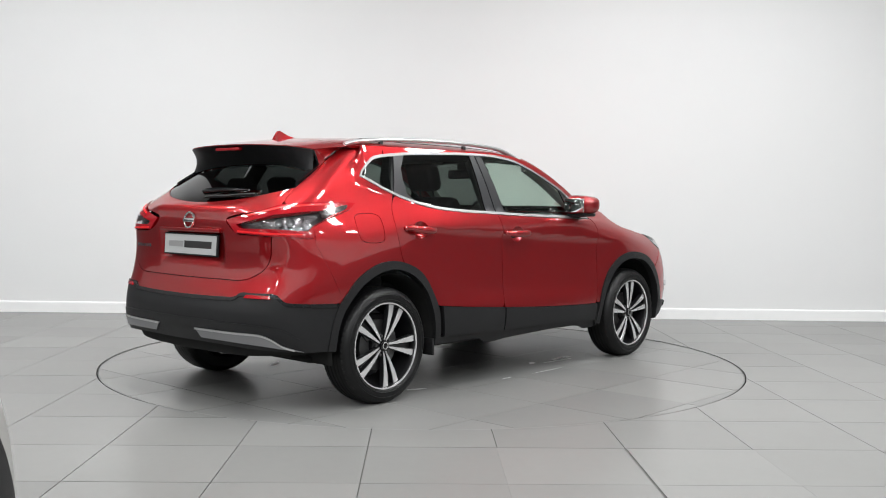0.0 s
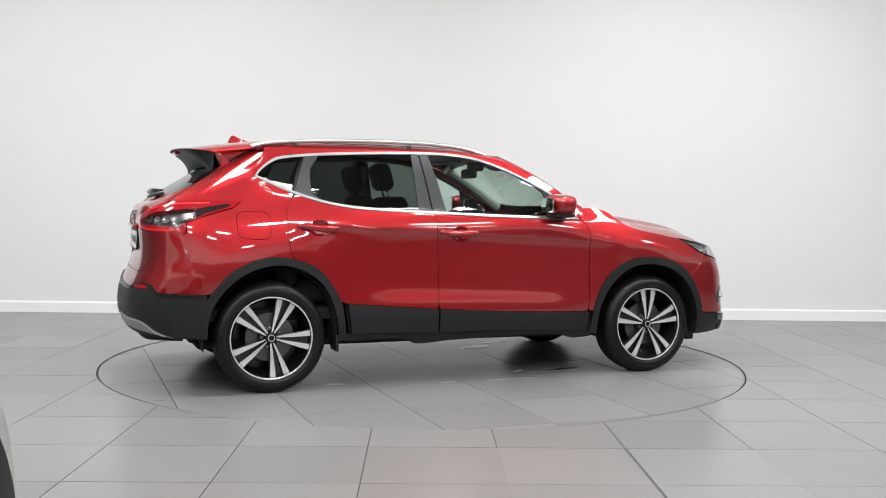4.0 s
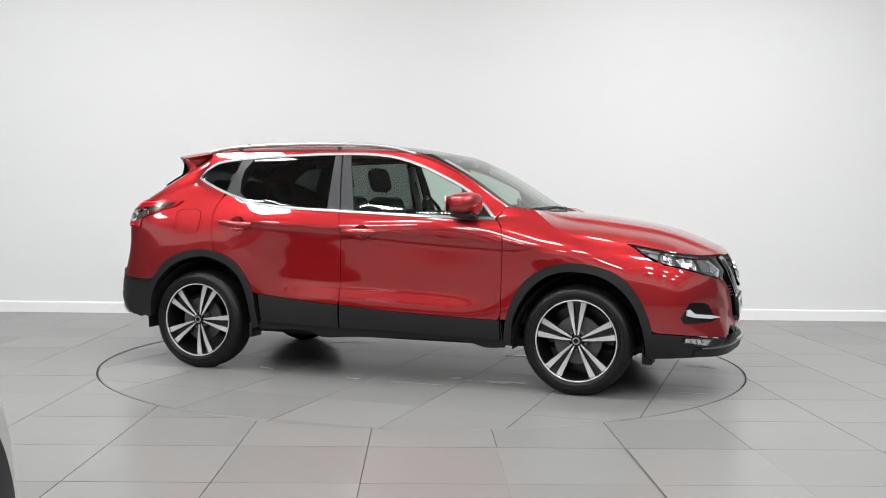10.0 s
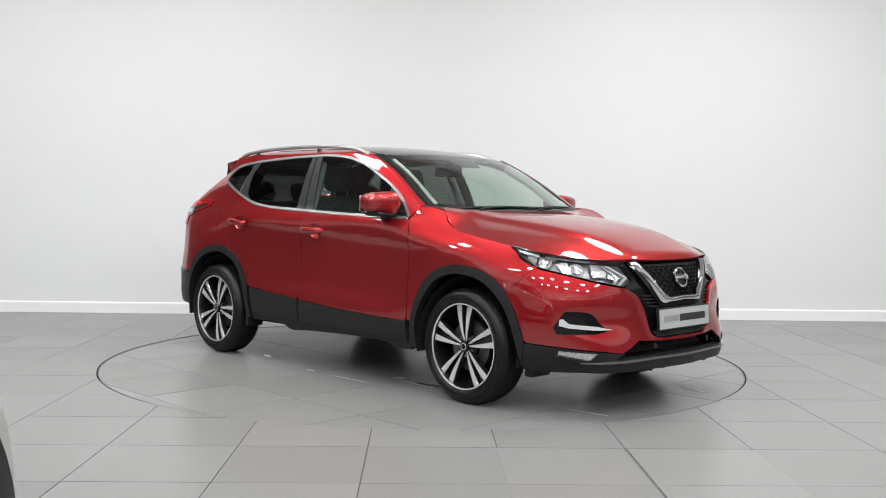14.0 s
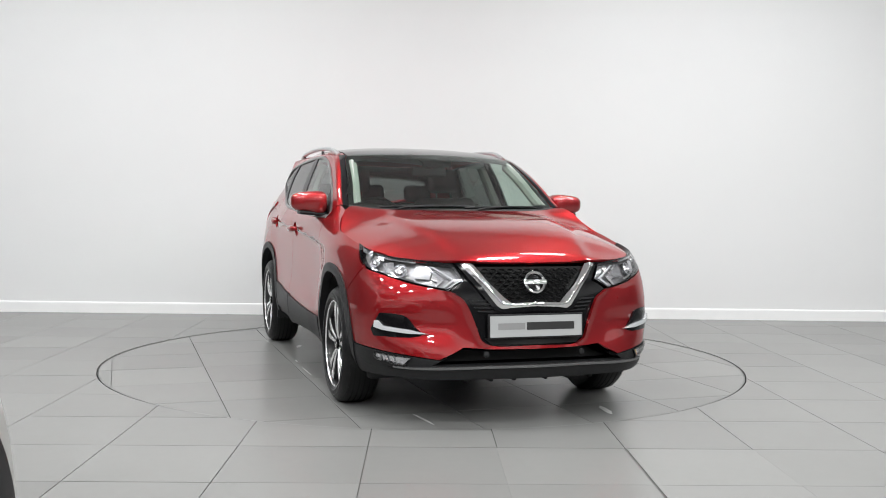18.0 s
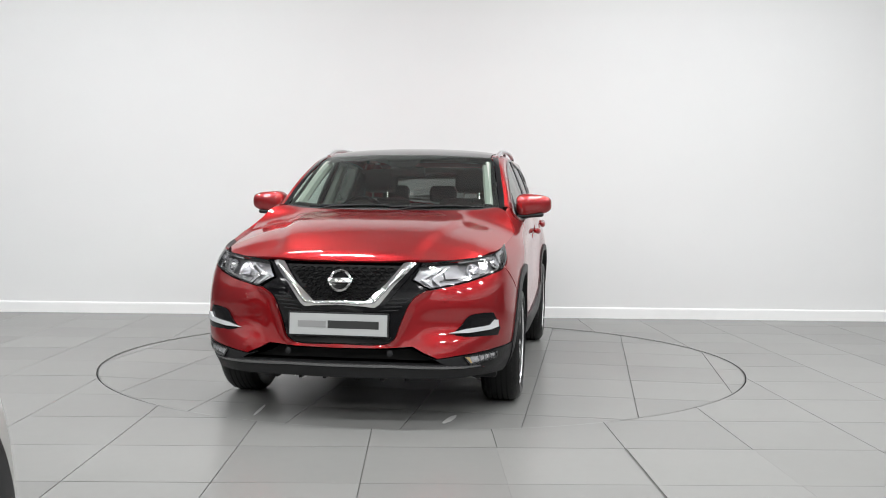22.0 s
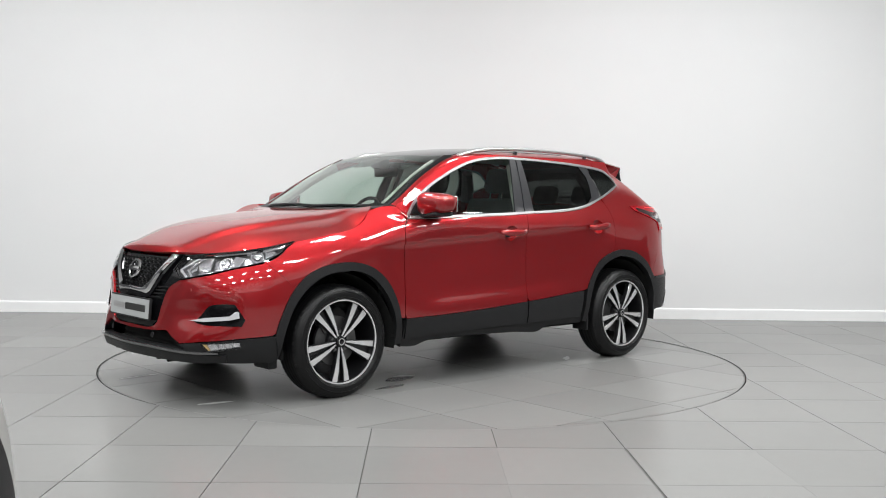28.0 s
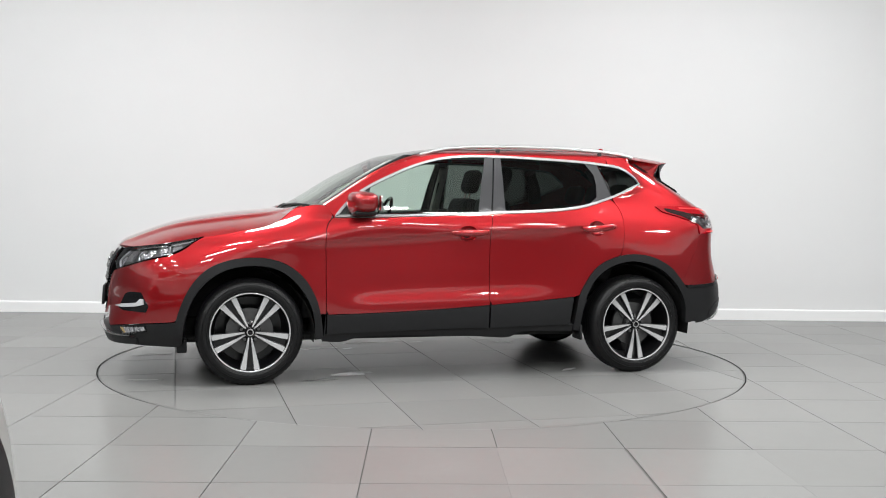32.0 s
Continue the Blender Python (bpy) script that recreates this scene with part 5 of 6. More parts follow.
def front_details():
    s3 = lambda line, st=0.03: spline(line, st)
    g, b, cl = FRONT["grille"], FRONT["bumper"], FRONT["clad"]
    # chrome V
    fold = [(3.802, .842), (3.908, .732), (3.988, .640), (4.05, .634), (4.17, .640)]

    def v_fold(a, b):
        """Height of the fold that runs along the V."""
        near = 1.0
        for p, q in zip(fold, fold[1:]):
            ux, uz = q[0] - p[0], q[1] - p[1]
            t = min(1.0, max(0.0, ((a - p[0]) * ux + (b - p[1]) * uz) / (ux * ux + uz * uz)))
            near = min(near, math.hypot(a - p[0] - t * ux, b - p[1] - t * uz))
        return .016 * max(0.0, 1 - near / .034)

    v_out = straight([(3.762, .842), (3.885, .727), (3.960, .632)], .03)[:-1] + s3([(3.960, .632), (3.985, .616), (4.03, .621), (4.16, .629)])
    v_in = straight([(4.16, .650), (4.032, .645)], .03) + straight([(4.032, .645), (3.930, .738), (3.858, .818), (3.838, .838), (3.762, .842)], .03)
    skin("chrome_v", BODY, v_out + v_in, M["chrome"], g, "broad chrome V", off=.010, skirt=.03, gap=0, step=.009, dish=v_fold)
    rim = straight([(3.735, .845), (3.855, .722), (3.95, .608)], .03) + s3([(3.95, .608), (3.99, .598), (4.16, .606)]) + straight([(4.16, .627), (4.02, .618), (3.975, .618), (3.885, .725), (3.760, .842)], .03)
    skin("grille_rim", BODY, rim, M["gloss"], g, off=.012, skirt=.03, gap=0, step=.02)
    # honeycomb behind the V
    inner = [(3.872, .832), (3.918, .770), (4.048, .643), (4.16, .638), (4.40, .638), (4.40, .832)]
    skin("grille_back", BODY, straight([(4.16, .836), (3.85, .836), (3.93, .74), (4.03, .638), (4.16, .636)], .03) + [np.array((4.16, .636))], M["black"], g, off=-.0095, skirt=0, gap=0)
    bm = bmesh.new()
    ds, dz, w = .046, .0215, .0042
    for j in range(-1, 11):
        for i in range(-1, 9):
            cs, cz = 3.86 + i * ds + (ds / 2 if j % 2 else 0), .640 + j * dz
            if cs > 4.165 or cz > .832 or cs < np.interp(cz, [.640, .769, .835], [4.035, 3.915, 3.858]):
                continue
            hexa = [(cs + a, cz + c) for a, c in ((-.5 * ds, -.004), (-.18 * ds, .5 * dz), (.18 * ds, .5 * dz), (.5 * ds, .004), (.18 * ds, -.5 * dz), (-.18 * ds, -.5 * dz))]
            for sg in (1, -1):
                rings = []
                for f, off in ((1.0, -.003), (.86, .002), (.74, -.0085)):
                    q = [(cs + (a - cs) * f, cz + (c - cz) * f) for a, c in hexa]
                    P, N = BODY.at(q)
                    rings.append([bm.verts.new(((p + n * off) * [1, sg, 1]).tolist()) for p, n in zip(P, N)])
                for p, q in zip(rings, rings[1:]):
                    for k in range(6):
                        f = (p[k], p[(k + 1) % 6], q[(k + 1) % 6], q[k])
                        bm.faces.new(f)
    tagged(cpart("grille_mesh", bm, M["clad"], g, "black honeycomb grille", smooth=False), kind="stuff")
    # round emblem with a bar
    bm = lathe([(.062, .0), (.060, .010), (.054, .013), (.047, .010), (.046, .0)], 40, "z")
    e = cpart("emblem", on_body(bm, 4.16, .748, 1, .012), M["chrome"], g, "round chrome emblem")
    cpart("emblem_bar", on_body(box(-.066, .066, -.014, .014, .004, .016, .004), 4.16, .748, 1, .012, 0), M["chrome"], e)
    cpart("emblem_back", on_body(lathe([(.047, .0), (.001, .003)], 30, "z"), 4.16, .748, 1, .012), M["gloss"], e)
    # slats beside the V
    for sg in (1, -1):
        for k in range(4):
            z = .668 - .020 * k
            s0 = 3.80 + .020 * k
            pts = [(s0, z), (s0 + .115 + .012 * k, z - .004), (s0 + .120 + .012 * k, z - .012), (s0, z - .007)]
            skin("slat", BODY, straight(pts + pts[:1], .03), M["clad"], g, side=sg, off=.002, skirt=.01, gap=0)
    plate("number_plate", 3.560, .528, g, 1)
    # lower grille, air intake and lip
    lowg = straight([(4.16, .466), (3.890, .466), (3.925, .434), (4.16, .432)], .03) + [np.array((4.16, .432))]
    skin("lower_grille", BODY, lowg, M["black"], g, off=.0, skirt=0, gap=0)
    intake = straight([(4.16, .404), (3.95, .405), (3.779, .415), (3.719, .384), (3.640, .350), (3.60, .326), (3.66, .320), (4.16, .326)], .03) + [np.array((4.16, .326))]
    skin("air_intake", BODY, intake, M["black"], cl, "black lower air intake", off=-.12, skirt=0, gap=0)
    lip = s3([(4.16, .329), (3.9, .328), (3.66, .321), (3.50, .318), (3.40, .320)]) + s3([(3.40, .314), (3.50, .309), (3.66, .310), (3.9, .316), (4.16, .317)])
    skin("bumper_lip", BODY, lip, M["liptrim"], cl, "satin grey bumper lip", off=.022, skirt=.03, gap=0)
    low = s3([(4.16, .312), (3.9, .311), (3.66, .305), (3.50, .304), (3.36, .304)]) + s3([(3.36, .264), (3.5, .258), (3.9, .260), (4.16, .260)])
    skin("front_valance", BODY, low, M["clad"], cl, off=.014, skirt=.06, gap=0)
    for sg in (1, -1):
        # corner lamps: blade of light in a dark pocket, fog lamp below
        drl = straight([(3.588, .486), (3.488, .507), (3.345, .522), (3.314, .548), (3.296, .546), (3.292, .512), (3.342, .500), (3.482, .486), (3.588, .486)], .03)
        skin("light_blade", BODY, drl, M["drl"], b, "pale daytime lamp blade", side=sg, off=.016, skirt=.012, gap=0, step=.02)
        fog = straight([(3.498, .363), (3.29, .379), (3.285, .350), (3.453, .322), (3.498, .363)], .03)
        f = skin("fog_lamp", BODY, fog, M["reflector"], cl, "clear rectangular fog lamp", side=sg, off=.006, skirt=.02, gap=0)
        skin("lens", BODY, fog, M["lens"], f, side=sg, off=.016, skirt=0, gap=-.004)
        am = straight([(3.492, .362), (3.470, .364), (3.447, .330), (3.456, .327), (3.492, .362)], .02)
        if sg > 0:
            skin("fog_indicator", BODY, am, M["amberclear"], f, "amber wedge", side=sg, off=.010, skirt=.004, gap=0)
        skin("fog_bezel", BODY, inset(fog, -.006), M["ledge"], f, "black lamp bezel", side=sg, off=.013, skirt=.012, gap=0, holes=[inset(fog, .003)])
        for s0 in (3.33, 3.37, 3.405):
            cpart("divider", on_body(box(-.0012, .0012, -.014, .014, 0, .006), s0, .355, sg, .006, 20), M["lamphouse"], f)
        cpart("sensor", on_body(lathe([(.016, 0), (.016, .004), (.001, .006)], 16, "z"), 3.899, .383, sg, .006), M["clad"], cl, "round parking sensor")
        cpart("sensor", on_body(lathe([(.011, 0), (.011, .002), (.001, .003)], 16, "z"), 3.60, .655, sg, .0), M["paint"], b)
        # little air guides under the lip
        for y in (.09, .22, .35):
            cpart("air_guide", box(3.44, 3.50, sg * y - .010, sg * y + .010, .232, .27, .005), M["black"], cl)
    # wheel air deflectors
    for sg in (1, -1):
        cpart("air_deflector", box(3.03, 3.095, sg * .70 - .08, sg * .70 + .08, .200, .29, .012), M["clad"], cl)


def plate(name, x, z, parent, facing):
    """A show plate: frame, pale face and two bars where its words stand."""
    t = 1 if facing > 0 else -1
    lean = pose(x, 0, z, 0, -4 * t if t > 0 else 3, 0)
    mk = lambda *a, **k: box(*a, turn=lean, **k)
    fr = cpart(name, mk(-.008, .008, -.268, .268, -.064, .064, bevel=.004), M["clad"], parent, "pale dealer number plate in a black frame")
    cpart("plate_face", mk(min(0, .0095 * t), max(0, .0095 * t), -.259, .259, -.055, .055), M["plate"], fr, smooth=False)
    # the words read to the viewer's right
    r = 1 if t > 0 else -1
    for a, b, h, m in ((-.215, -.065, .034, "ink2"), (-.055, .215, .040, "ink")):
        y0, y1 = sorted((a * r, b * r))
        cpart("lettering_bar", mk(min(0, .0105 * t), max(0, .0105 * t), y0, y1, -h / 2, h / 2), M[m], fr, smooth=False)
    return fr


def rear_details():
    s3 = lambda line, st=0.03: spline(line, st)
    gate = [o for o in CAR.children if o.name.startswith("tailgate")][0]
    plate("number_plate", -.728, .906, gate, -1)
    bm = lathe([(.052, .0), (.050, .009), (.045, .011), (.039, .008), (.038, .0)], 40, "z")
    e = cpart("emblem", on_body(bm, -1.58, 1.046, 1, .002), M["chrome"], gate, "round chrome emblem")
    cpart("emblem_bar", on_body(box(-.055, .055, -.012, .012, .002, .013, .004), -1.58, 1.046, 1, .002, 0), M["chrome"], e)
    for k in range(7):
        cpart("letter_bar", on_body(box(-.011, .011, -.009, .009, 0, .003), -1.13 + .034 * k, .885, 1, .001, 0), M["chrome"], gate)
    # number plate light ledge
    cpart("handle_ledge", on_body(box(-.30, .30, -.012, .012, -.01, .014, .006), -1.58, .992, 1, .0, 0), M["paint"], gate)
    # wiper
    P = lambda s, z, o: tuple((BODY.at([(s, z)])[0][0] + BODY.at([(s, z)])[1][0] * o))
    arm = [P(-1.58, 1.192, .026), P(-1.45, 1.194, .034), P(-1.30, 1.196, .032), P(-1.20, 1.203, .022)]
    bm = tube([(a[0], -a[1], a[2]) for a in arm], [.034, .031, .022, .010], 10, flat=.55)
    w = cpart("rear_wiper", bm, M["gloss"], gate, "black rear wiper")
    bl = [P(-1.56, 1.172, .012), P(-1.40, 1.175, .014), P(-1.22, 1.185, .014), P(-1.12, 1.192, .010)]
    cpart("wiper_blade", tube([(a[0], -a[1], a[2]) for a in bl], .010, 6), M["clad"], w)
    # black frame round the rear window
    for sg in (1, -1):
        fr = s3([(-.842, 1.242), (-.818, 1.30), (-.816, 1.36), (-.825, 1.42)])[:-1] + s3([(-.825, 1.42), (-.88, 1.42), (-.87, 1.34), (-.885, 1.262)])
        skin("window_frame", BODY, fr, M["gloss"], gate, side=sg, off=.002, skirt=.01, gap=0)
    band = straight([(-1.58, 1.43), (-1.58, 1.375), (-1.2, 1.372), (-.86, 1.365), (-.84, 1.43)], .04)
    skin("window_shade_band", BODY, band, M["gloss"], gate, off=.001, skirt=0, gap=0)
    # exhaust, tow cover
    bm = lathe([(.028, -.66), (.030, -.66), (.030, -.40), (.028, -.40)], 18, "x", closed=True)
    bmesh.ops.translate(bm, verts=bm.verts, vec=(0, -.46, .335))
    cpart("exhaust_pipe", bm, M["chrome"], None, "steel exhaust pipe")
    cpart("silencer", box(-.46, -.10, -.55, .35, .27, .36, .04, 3), M["black"])
    cpart("rear_axle", tube([(0, -.7, .27), (0, .7, .27)], .05), M["black"])
    cpart("front_axle", tube([(2.646, -.7, .27), (2.646, .7, .27)], .05), M["black"])
    for sg in (1, -1):
        cpart("mud_flap", box(.40, .42, sg * .80 - .07, sg * .80 + .07, .235, .34, .006), M["clad"])


def handles_and_mirrors():
    for sg in (1, -1):
        for k in ("f", "r"):
            cx, cz, a, b = CUP[k]
            door = DOORS[sg, k]
            dish = lambda s, z: -.034 * max(0.0, 1 - (((s - s_of(cx, cz)) / a) ** 2 + ((z - cz) / b) ** 2) ** 2)
            skin("handle_cup", BODY, xz(ellipse(cx, cz, a, b)), M["paint"], door, "red recess behind the handle", side=sg, skirt=0, gap=0, step=.010, dish=dish)
            path = []
            for f in np.linspace(-1, 1, 13):
                x, z = cx - .005 + f * .118, cz + .010 - .004 * f
                p, n = BODY.at([(s_of(x, z), z)])
                path.append(((p[0] + n[0] * (.030 - .022 * abs(f) ** 5)) * [1, sg, 1]).tolist())
            rad = [.010 + .0095 * (1 - abs(f) ** 4) for f in np.linspace(-1, 1, 13)]
            h = cpart("door_handle", tube(path, rad, 12, flat=1.15), M["paint"], door, "red door handle")
            x, z = cx + .112, cz + .005
            cap = lathe([(.017, 0), (.016, .012), (.010, .016), (.001, .017)], 14, "z")
            cpart("lock_cap", on_body(cap, s_of(cx - .128, cz + .012), cz + .012, sg, .0), M["paint"], door)
        # door mirror
        m = bmesh.new()
        bmesh.ops.create_uvsphere(m, u_segments=32, v_segments=18, radius=1)
        for v in m.verts:
            c = v.co
            f = 1 / (abs(c.x) ** 3.6 + abs(c.y) ** 3.6 + abs(c.z) ** 3.6) ** (1 / 3.6)
            c *= f
            y = .906 + .116 * c.y
            taper = 1 - .26 * (c.y * .5 + .5) - .10 * max(0, -c.z)
            x = 1.928 + .102 * c.x * taper + .018 * (1 - c.y) * .5
            z = 1.158 + .070 * c.z * (1 - .20 * c.y) + .004 * c.y
            v.co = Vector((x, sg * y, z))
        mir = cpart("door_mirror", m, M["paint"], DOORS[sg, "f"], "red door mirror with a black base")
        bm = box(1.862, 2.005, .80, .97, 1.072, 1.098, .012, 3)
        for v in bm.verts:
            v.co.y *= sg
            v.co.z += .012 * (abs(v.co.y) - .80) / .18 - .004
        cpart("mirror_base", bm, M["clad"], mir, "black lower shell")
        bm = tube([(1.985, sg * .785, 1.075), (1.975, sg * .83, 1.082), (1.95, sg * .90, 1.090)], [.026, .024, .02], 10, flat=.7)
        cpart("mirror_arm", bm, M["clad"], mir)
        bm = box(1.828, 1.838, .815, .980, 1.108, 1.205, .003)
        for v in bm.verts:
            v.co.y *= sg
        cpart("mirror_glass", bm, M["mirror"], mir, "mirror glass")
        pts = [(2.008 - .040 * f ** 2, sg * (.835 + .168 * f), 1.178 - .003 * f) for f in np.linspace(0, 1, 8)]
        pts.append((1.93, sg * 1.0015, 1.176))
        cpart("mirror_indicator", tube(pts, .0045, 6), M["pillar"], mir, "slim side indicator")
        # roof rail on three feet
        rail = spline([(-.075, sg * .585, 1.505), (.0, sg * .598, 1.524), (.15, sg * .612, 1.541), (.5, sg * .626, 1.557), (.9, sg * .628, 1.560), (1.15, sg * .624, 1.552), (1.35, sg * .618, 1.532), (1.50, sg * .612, 1.492)], .06)
        rail = [(q[0], q[1], q[2] - .006) for q in rail]
        r = cpart("roof_rail", tube(rail, .0165, 10, flat=.85), M["railmetal"], None, "brushed aluminium roof rail")
        for x in (.19, .95):
            cpart("rail_foot", box(x - .014, x + .014, sg * .618 - .010, sg * .618 + .010, 1.49, 1.538, .004), M["pillar"], r)
    # aerial fin
    bm = bmesh.new()
    prof = [(-.13, 1.545, .020), (-.12, 1.572, .012), (-.105, 1.597, .005), (-.09, 1.600, .005), (-.03, 1.572, .014), (.04, 1.556, .018)]
    L = [bm.verts.new((x, w, z)) for x, z, w in prof]
    R_ = [bm.verts.new((x, -w, z)) for x, z, w in prof]
    lo = [bm.verts.new((x, w * 1.5, 1.535)) for x, z, w in prof]
    lr = [bm.verts.new((x, -w * 1.5, 1.535)) for x, z, w in prof]
    for k in range(5):
        bm.faces.new((L[k], L[k + 1], R_[k + 1], R_[k]))
        bm.faces.new((lo[k], lo[k + 1], L[k + 1], L[k]))
        bm.faces.new((R_[k], R_[k + 1], lr[k + 1], lr[k]))
    bm.faces.new((lo[0], L[0], R_[0], lr[0]))
    cpart("aerial_fin", bm, M["paint"], None, "red shark-fin aerial")
    # cowl and wipers
    A = resample([(HOOD.at([q])[0][0] + [0, 0, -.012]) for q in spline([(2.43, 0), (2.42, .25), (2.385, .50), (2.31, .70)], .05)], 16)
    B = resample([(SCREEN.at([q])[0][0] + [0, 0, .003]) for q in spline([(0, 1.122), (.3, 1.122), (.55, 1.128), (.70, 1.142)], .05)], 16)
    both_strip("cowl", A, B, M["clad"], CAR, "black plastic cowl below the windscreen", 4, -.006)
    for y0, y1, k in ((-.52, .10, 0), (.02, .60, 1)):
        pts = [(y, 1.128 + .012 * math.sin((y - y0) / (y1 - y0) * 2.6)) for y in np.linspace(y0, y1, 9)]
        path = []
        for y, z in pts:
            p, n = SCREEN.at([(abs(y), z)])
            path.append(((p[0] + n[0] * .006) * [1, 1 if y > 0 else -1, 1]).tolist())
        w = cpart("wiper", tube(path, .006, 6), M["clad"], None, "black windscreen wiper")
        q = path[2]
        cpart("wiper_arm", tube([(q[0] + .04, q[1] - .12, q[2] - .035), (q[0] + .02, q[1], q[2] - .006), path[5]], [.008, .007, .004], 8), M["clad"], w)
    # black border of the windscreen, with the sensor pod behind it
    ring = spline([(0, 1.114), (.3, 1.114), (.55, 1.118), (.68, 1.130), (.697, 1.148)], .03)[:-1] + spline([(.697, 1.148), (.677, 1.205), (.652, 1.29), (.630, 1.37), (.607, 1.44), (.588, 1.476)], .03)[:-1] + spline([(.588, 1.476), (.4, 1.488), (0, 1.497)], .03)
    hole = spline([(0, 1.150), (.3, 1.150), (.55, 1.155), (.648, 1.168)], .03)[:-1] + spline([(.648, 1.168), (.635, 1.205), (.612, 1.29), (.590, 1.37), (.568, 1.43)], .03)[:-1] + spline([(.568, 1.43), (.4, 1.452), (.12, 1.458), (.09, 1.415), (0, 1.410)], .03)
    loop = ring + [q for q in hole[::-1]]
    skin("windscreen_border", SCREEN, loop, M["gloss"], CAR, "black windscreen border", off=-.004, skirt=0, gap=0)


def interior():
    for y in (-.36, .36):
        s = new("front_seat")
        s.parent = CAR
        s["label"] = "dark cloth front seat"
        cpart("seat_cushion", box(1.05, 1.58, y - .25, y + .25, .52, .68, .06, 3), M["fabric"], s)
        tilt = Matrix.Translation((1.05, y, .62)) @ pose(0, 0, 0, 0, -16, 0)
        cpart("backrest", box(-.07, .07, -.245, .245, 0, .60, .055, 3, turn=tilt), M["fabric"], s)
        cpart("headrest", box(-.055, .05, -.13, .13, .645, .835, .05, 3, turn=tilt), M["fabric"], s, "dark headrest")
        for k in (-.06, .06):
            cpart("headrest_post", tube([tuple(tilt @ Vector((0, k, .58))), tuple(tilt @ Vector((0, k, .68)))], .006, 8), M["chrome"], s)
    b = new("rear_bench")
    b.parent = CAR
    b["label"] = "dark cloth rear bench seat"
    cpart("seat_cushion", box(.20, .72, -.64, .64, .52, .68, .06, 3), M["fabric"], b)
    tilt = Matrix.Translation((.17, 0, .62)) @ pose(0, 0, 0, 0, -20, 0)
    cpart("backrest", box(-.07, .07, -.64, .64, 0, .56, .05, 3, turn=tilt), M["fabric"], b)
    for y in (-.42, 0, .42):
        cpart("headrest", box(-.05, .045, y - .12, y + .12, .585, .735, .045, 3, turn=tilt), M["fabric"], b, "dark headrest")
    # dashboard with a hood over the dials
    bm = bmesh.new()
    prof = [(1.62, .60), (1.66, .86), (1.72, .98), (1.80, 1.025), (2.0, 1.045), (2.26, 1.075), (2.30, .6)]
    ys = [-.68, -.55, -.3, 0, .3, .55, .68]
    grid = [[bm.verts.new((x + .02 * math.cos(y * 4), y, z + (.030 * math.exp(-((y + .36) / .14) ** 2) if z > .95 else 0))) for x, z in prof] for y in ys]
    for p, q in zip(grid, grid[1:]):
        for k in range(len(prof) - 1):
            bm.faces.new((p[k], p[k + 1], q[k + 1], q[k]))
    cpart("dashboard", bm, M["trim"], None, "dark dashboard")
    wheel_m = Matrix.Translation((1.57, -.36, 1.025)) @ pose(0, 0, 0, 0, 66, 0)
    ring = [tuple(wheel_m @ Vector((.185 * math.cos(a), .185 * math.sin(a), 0))) for a in np.linspace(0, 2 * math.pi, 33)[:-1]]
    w = cpart("steering_wheel", tube(ring, .014, 8, closed=True, up=(1, .01, .3)), M["gloss"], None, "black steering wheel")
    cpart("airbag_cover", box(-.07, .07, -.08, .08, -.02, .03, .025, 3, turn=wheel_m), M["trim"], w)
    for a in (0, 120, 240):
        cpart("wheel_spoke", box(.05, .18, -.018, .018, -.008, .008, .004, turn=wheel_m @ pose(0, 0, 0, 0, 0, a)), M["trim"], w)
    # rear-view mirror and sensor pod
    r = cpart("rear_view_mirror", box(1.62, 1.655, -.125, .125, 1.345, 1.415, .016, 3), M["trim"], None, "black interior mirror")
    cpart("sensor_pod", box(1.64, 1.74, -.055, .055, 1.40, 1.475, .02, 3), M["trim"], r)
    for y in (-.34, .34):
        cpart("sun_visor", box(1.50, 1.62, y - .17, y + .17, 1.462, 1.476, .005, turn=None), M["lining"])
    # inner pillars and door cards
    for sg in (1, -1):
        P = lambda x, z, o: tuple((BODY.at([(s_of(x, z), z)])[0][0] - BODY.at([(s_of(x, z), z)])[1][0] * o) * [1, sg, 1])
        cpart("pillar_lining", tube([P(1.05, 1.08, .065), P(1.03, 1.25, .065), P(1.0, 1.46, .060)], [.04, .036, .032], 8), M["lining"], None, "pale pillar lining")
        cpart("pillar_lining", tube([P(.18, 1.2, .06), P(.20, 1.32, .06), P(.26, 1.44, .06)], [.06, .05, .045], 8), M["trim"])
        A = resample(SCREEN.at(spline([(.640, 1.15), (.625, 1.21), (.605, 1.29), (.585, 1.37), (.565, 1.44)], .03))[0] - [.035, 0, .02], 12)
        A = [np.array(a) * [1, sg, 1] for a in A]
        cpart("pillar_lining", tube([tuple(a) for a in A], .035, 8), M["lining"], None, "pale windscreen pillar lining")
        cpart("door_card", box(.45, 2.10, sg * .74 - .02, sg * .74 + .02, .45, 1.05, .02), M["trim"], None)
        # belts hang by the pillars
        cpart("seat_belt", tube([P(1.02, 1.36, .09), P(1.06, 1.05, .09), P(1.05, .8, .09)], [.022, .022, .022], 6, flat=.12), M["trim"])
    cpart("parcel_shelf", box(-.45, .02, -.60, .60, 1.02, 1.05, .01), M["trim"])
    cpart("cabin_floor", box(-.55, 2.2, -.70, .70, .42, .50, .01), M["trim"])
    cpart("boot_lining", box(-.62, -.58, -.62, .62, .42, 1.02, .01), M["trim"])
    cpart("bulkhead", box(2.24, 2.30, -.70, .70, .40, 1.06, .01), M["black"])
    cpart("engine_bay", box(2.34, 3.05, -.55, .55, .40, .80, .02), M["black"])


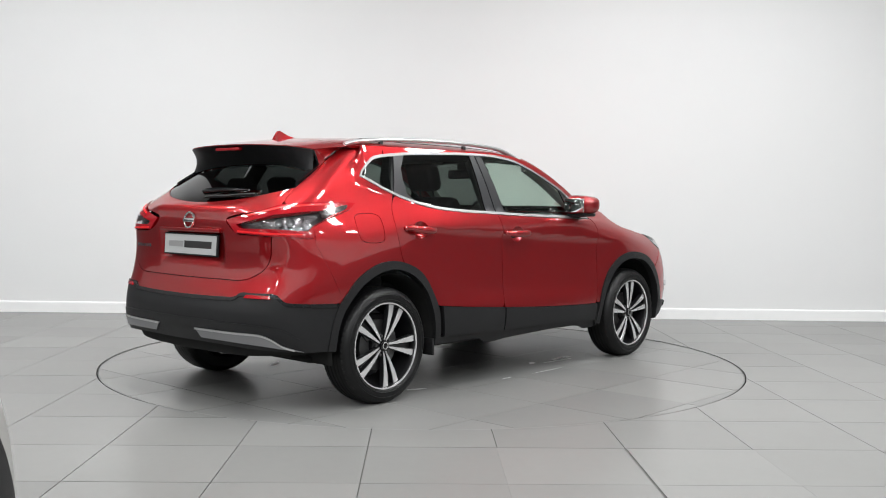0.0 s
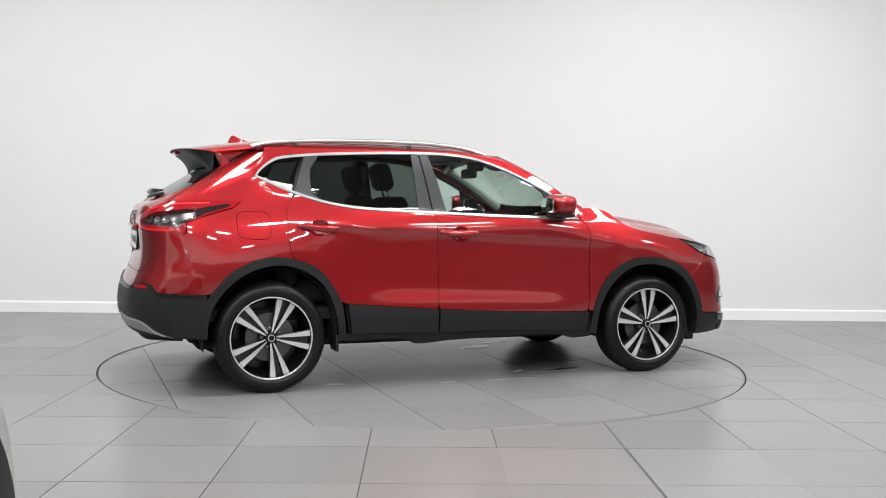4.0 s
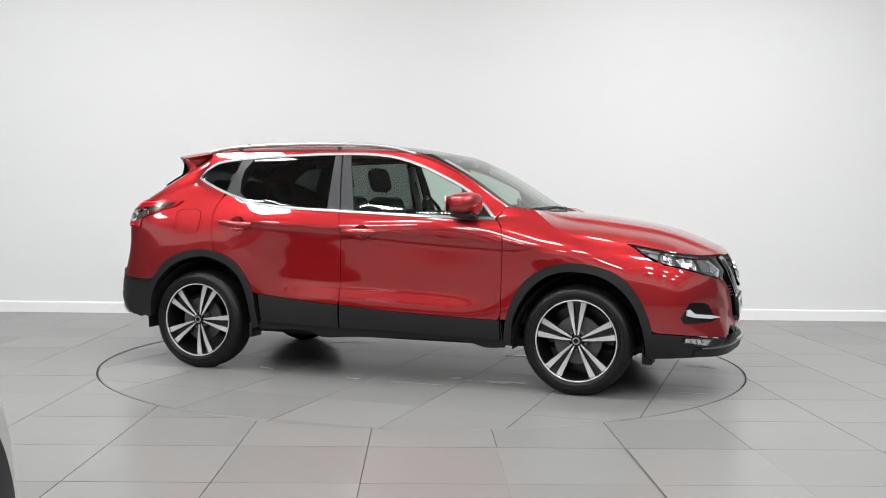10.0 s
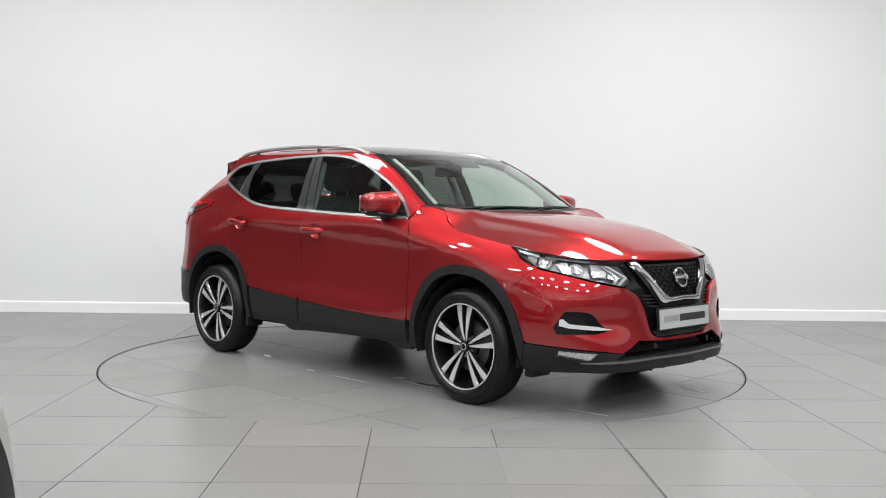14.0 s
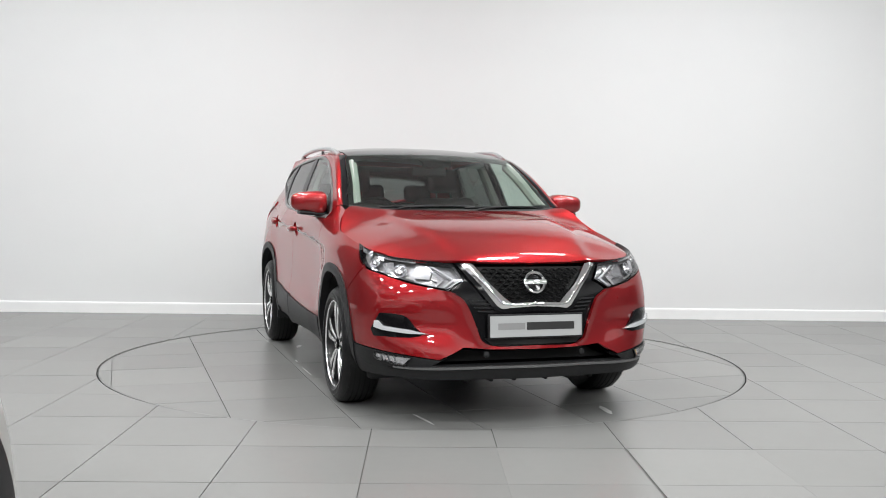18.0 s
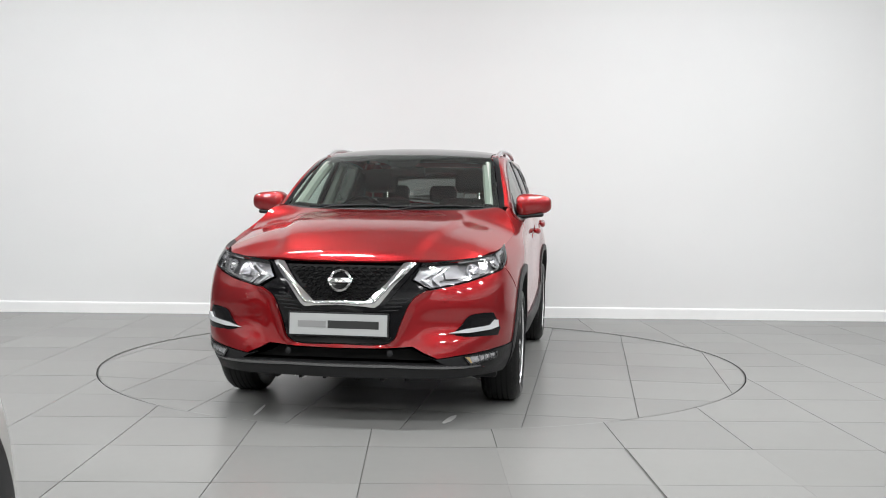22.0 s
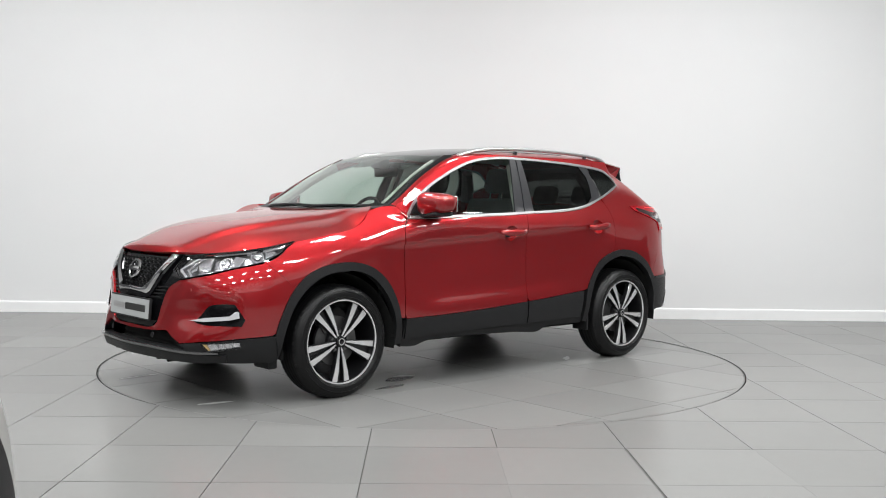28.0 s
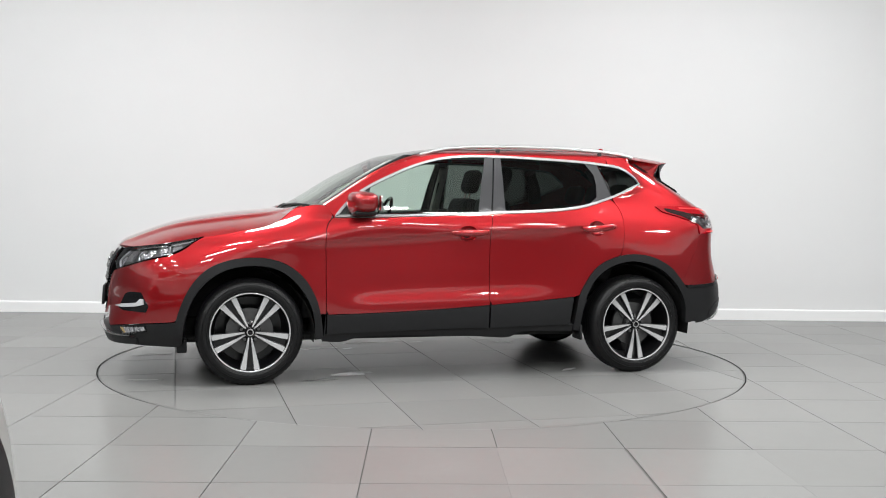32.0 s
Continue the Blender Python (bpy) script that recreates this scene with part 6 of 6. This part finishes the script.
WATER = [(1.97, .58, .14, .06, 20, "puddle"), (1.88, .52, .075, .022, -15, "limescale"), (2.20, .78, .11, .03, 5, "puddle"), (1.79, -.58, .045, .022, 30, "limescale"), (2.02, -.645, .15, .006, -3, "limescale"),
         (2.12, -.60, .15, .035, 8, "puddle"), (1.16, -.845, .05, .006, 0, "limescale"), (3.30, .55, .12, .022, -10, "limescale"), (3.27, -.52, .15, .010, 6, "limescale"), (.42, .68, .09, .022, 35, "limescale"), (.44, -.70, .07, .018, -20, "limescale"), (1.62, -.853, .16, .004, 1, "limescale")]


def water_marks():
    """Drying water on the turntable: thin dark films with pale dried rims."""
    random.seed(5)
    for x, y, a, b, turn, m in WATER:
        out = []
        for k in range(28):
            t = 2 * math.pi * k / 28
            r = 1 + .35 * noise.noise((math.cos(t) * 1.7 + x * 9, math.sin(t) * 1.7, y * 5)) + random.uniform(-.06, .06)
            p = spin(a * r * math.cos(t), b * r * math.sin(t), turn)
            out.append((x - OX + p[0], y - OY + p[1]))
        me = slab(*fill(out, 0), .0011 if m == "puddle" else .0016, .0008)
        me.materials.append(M[m])
        link("water_mark", me, None, TABLE, "dried water mark" if m == "limescale" else "thin film of drying water")


seam_backing()
front_details()
rear_details()
handles_and_mirrors()
interior()
water_marks()


# ---- a second car: only its nose reaches into view ----
def second_car():
    other = copy_thing(CAR, pose(-3.703 + OX * math.cos(radians(-40)) - OY * math.sin(radians(-40)), -3.955 + OX * math.sin(radians(-40)) + OY * math.cos(radians(-40)), 0, 0, 0, -40))
    other.name = "parked_car"
    tagged(other, "silver-grey crossover car parked beside the turntable", "car")
    # dark insert in its bumper's corner
    corner = spline([(3.370, .745), (3.353, .734), (3.340, .702), (3.326, .646), (3.314, .585), (3.310, .47)], .02)
    skin("bumper_insert", BODY, corner + straight([(3.310, .47), (3.56, .45), (3.56, .745), (3.370, .745)], .03)[1:], M["clad"], other, "black plastic bumper insert", off=.010, skirt=.014, gap=0, side=1)
    pocket = straight([(3.336, .800), (3.312, .772), (3.318, .752), (3.56, .750), (3.56, .800), (3.336, .800)], .03)
    skin("lamp_pocket", BODY, pocket, M["gloss"], other, "gloss black lamp pocket", off=.010, skirt=.012, gap=0, side=1)
    for o in other.children_recursive:
        lab = o.get("label", "")
        if "red" in lab.split() and "lamp" not in lab and "reflector" not in lab and "light" not in lab:
            o["label"] = " ".join("silver" if w == "red" else w for w in lab.split())
        if o.name.startswith("light_blade"):
            o.material_slots[0].link = "OBJECT"
            o.material_slots[0].material = M["clad"]
            o["label"] = "dark lamp blade"
        for k, slot in enumerate(o.material_slots):
            if slot.material == M["paint"]:
                slot.link = "OBJECT"
                slot.material = M["silver_paint"]


second_car()


# ---- what moves: the turntable and the car on it turn together ----
def motions():
    rows = [(t, pose(0, 0, -0.003, 0, 0, TURN0 + SPEED * t)) for t in range(33)]
    walk(TABLE, rows)
    walk(CAR, rows)


motions()
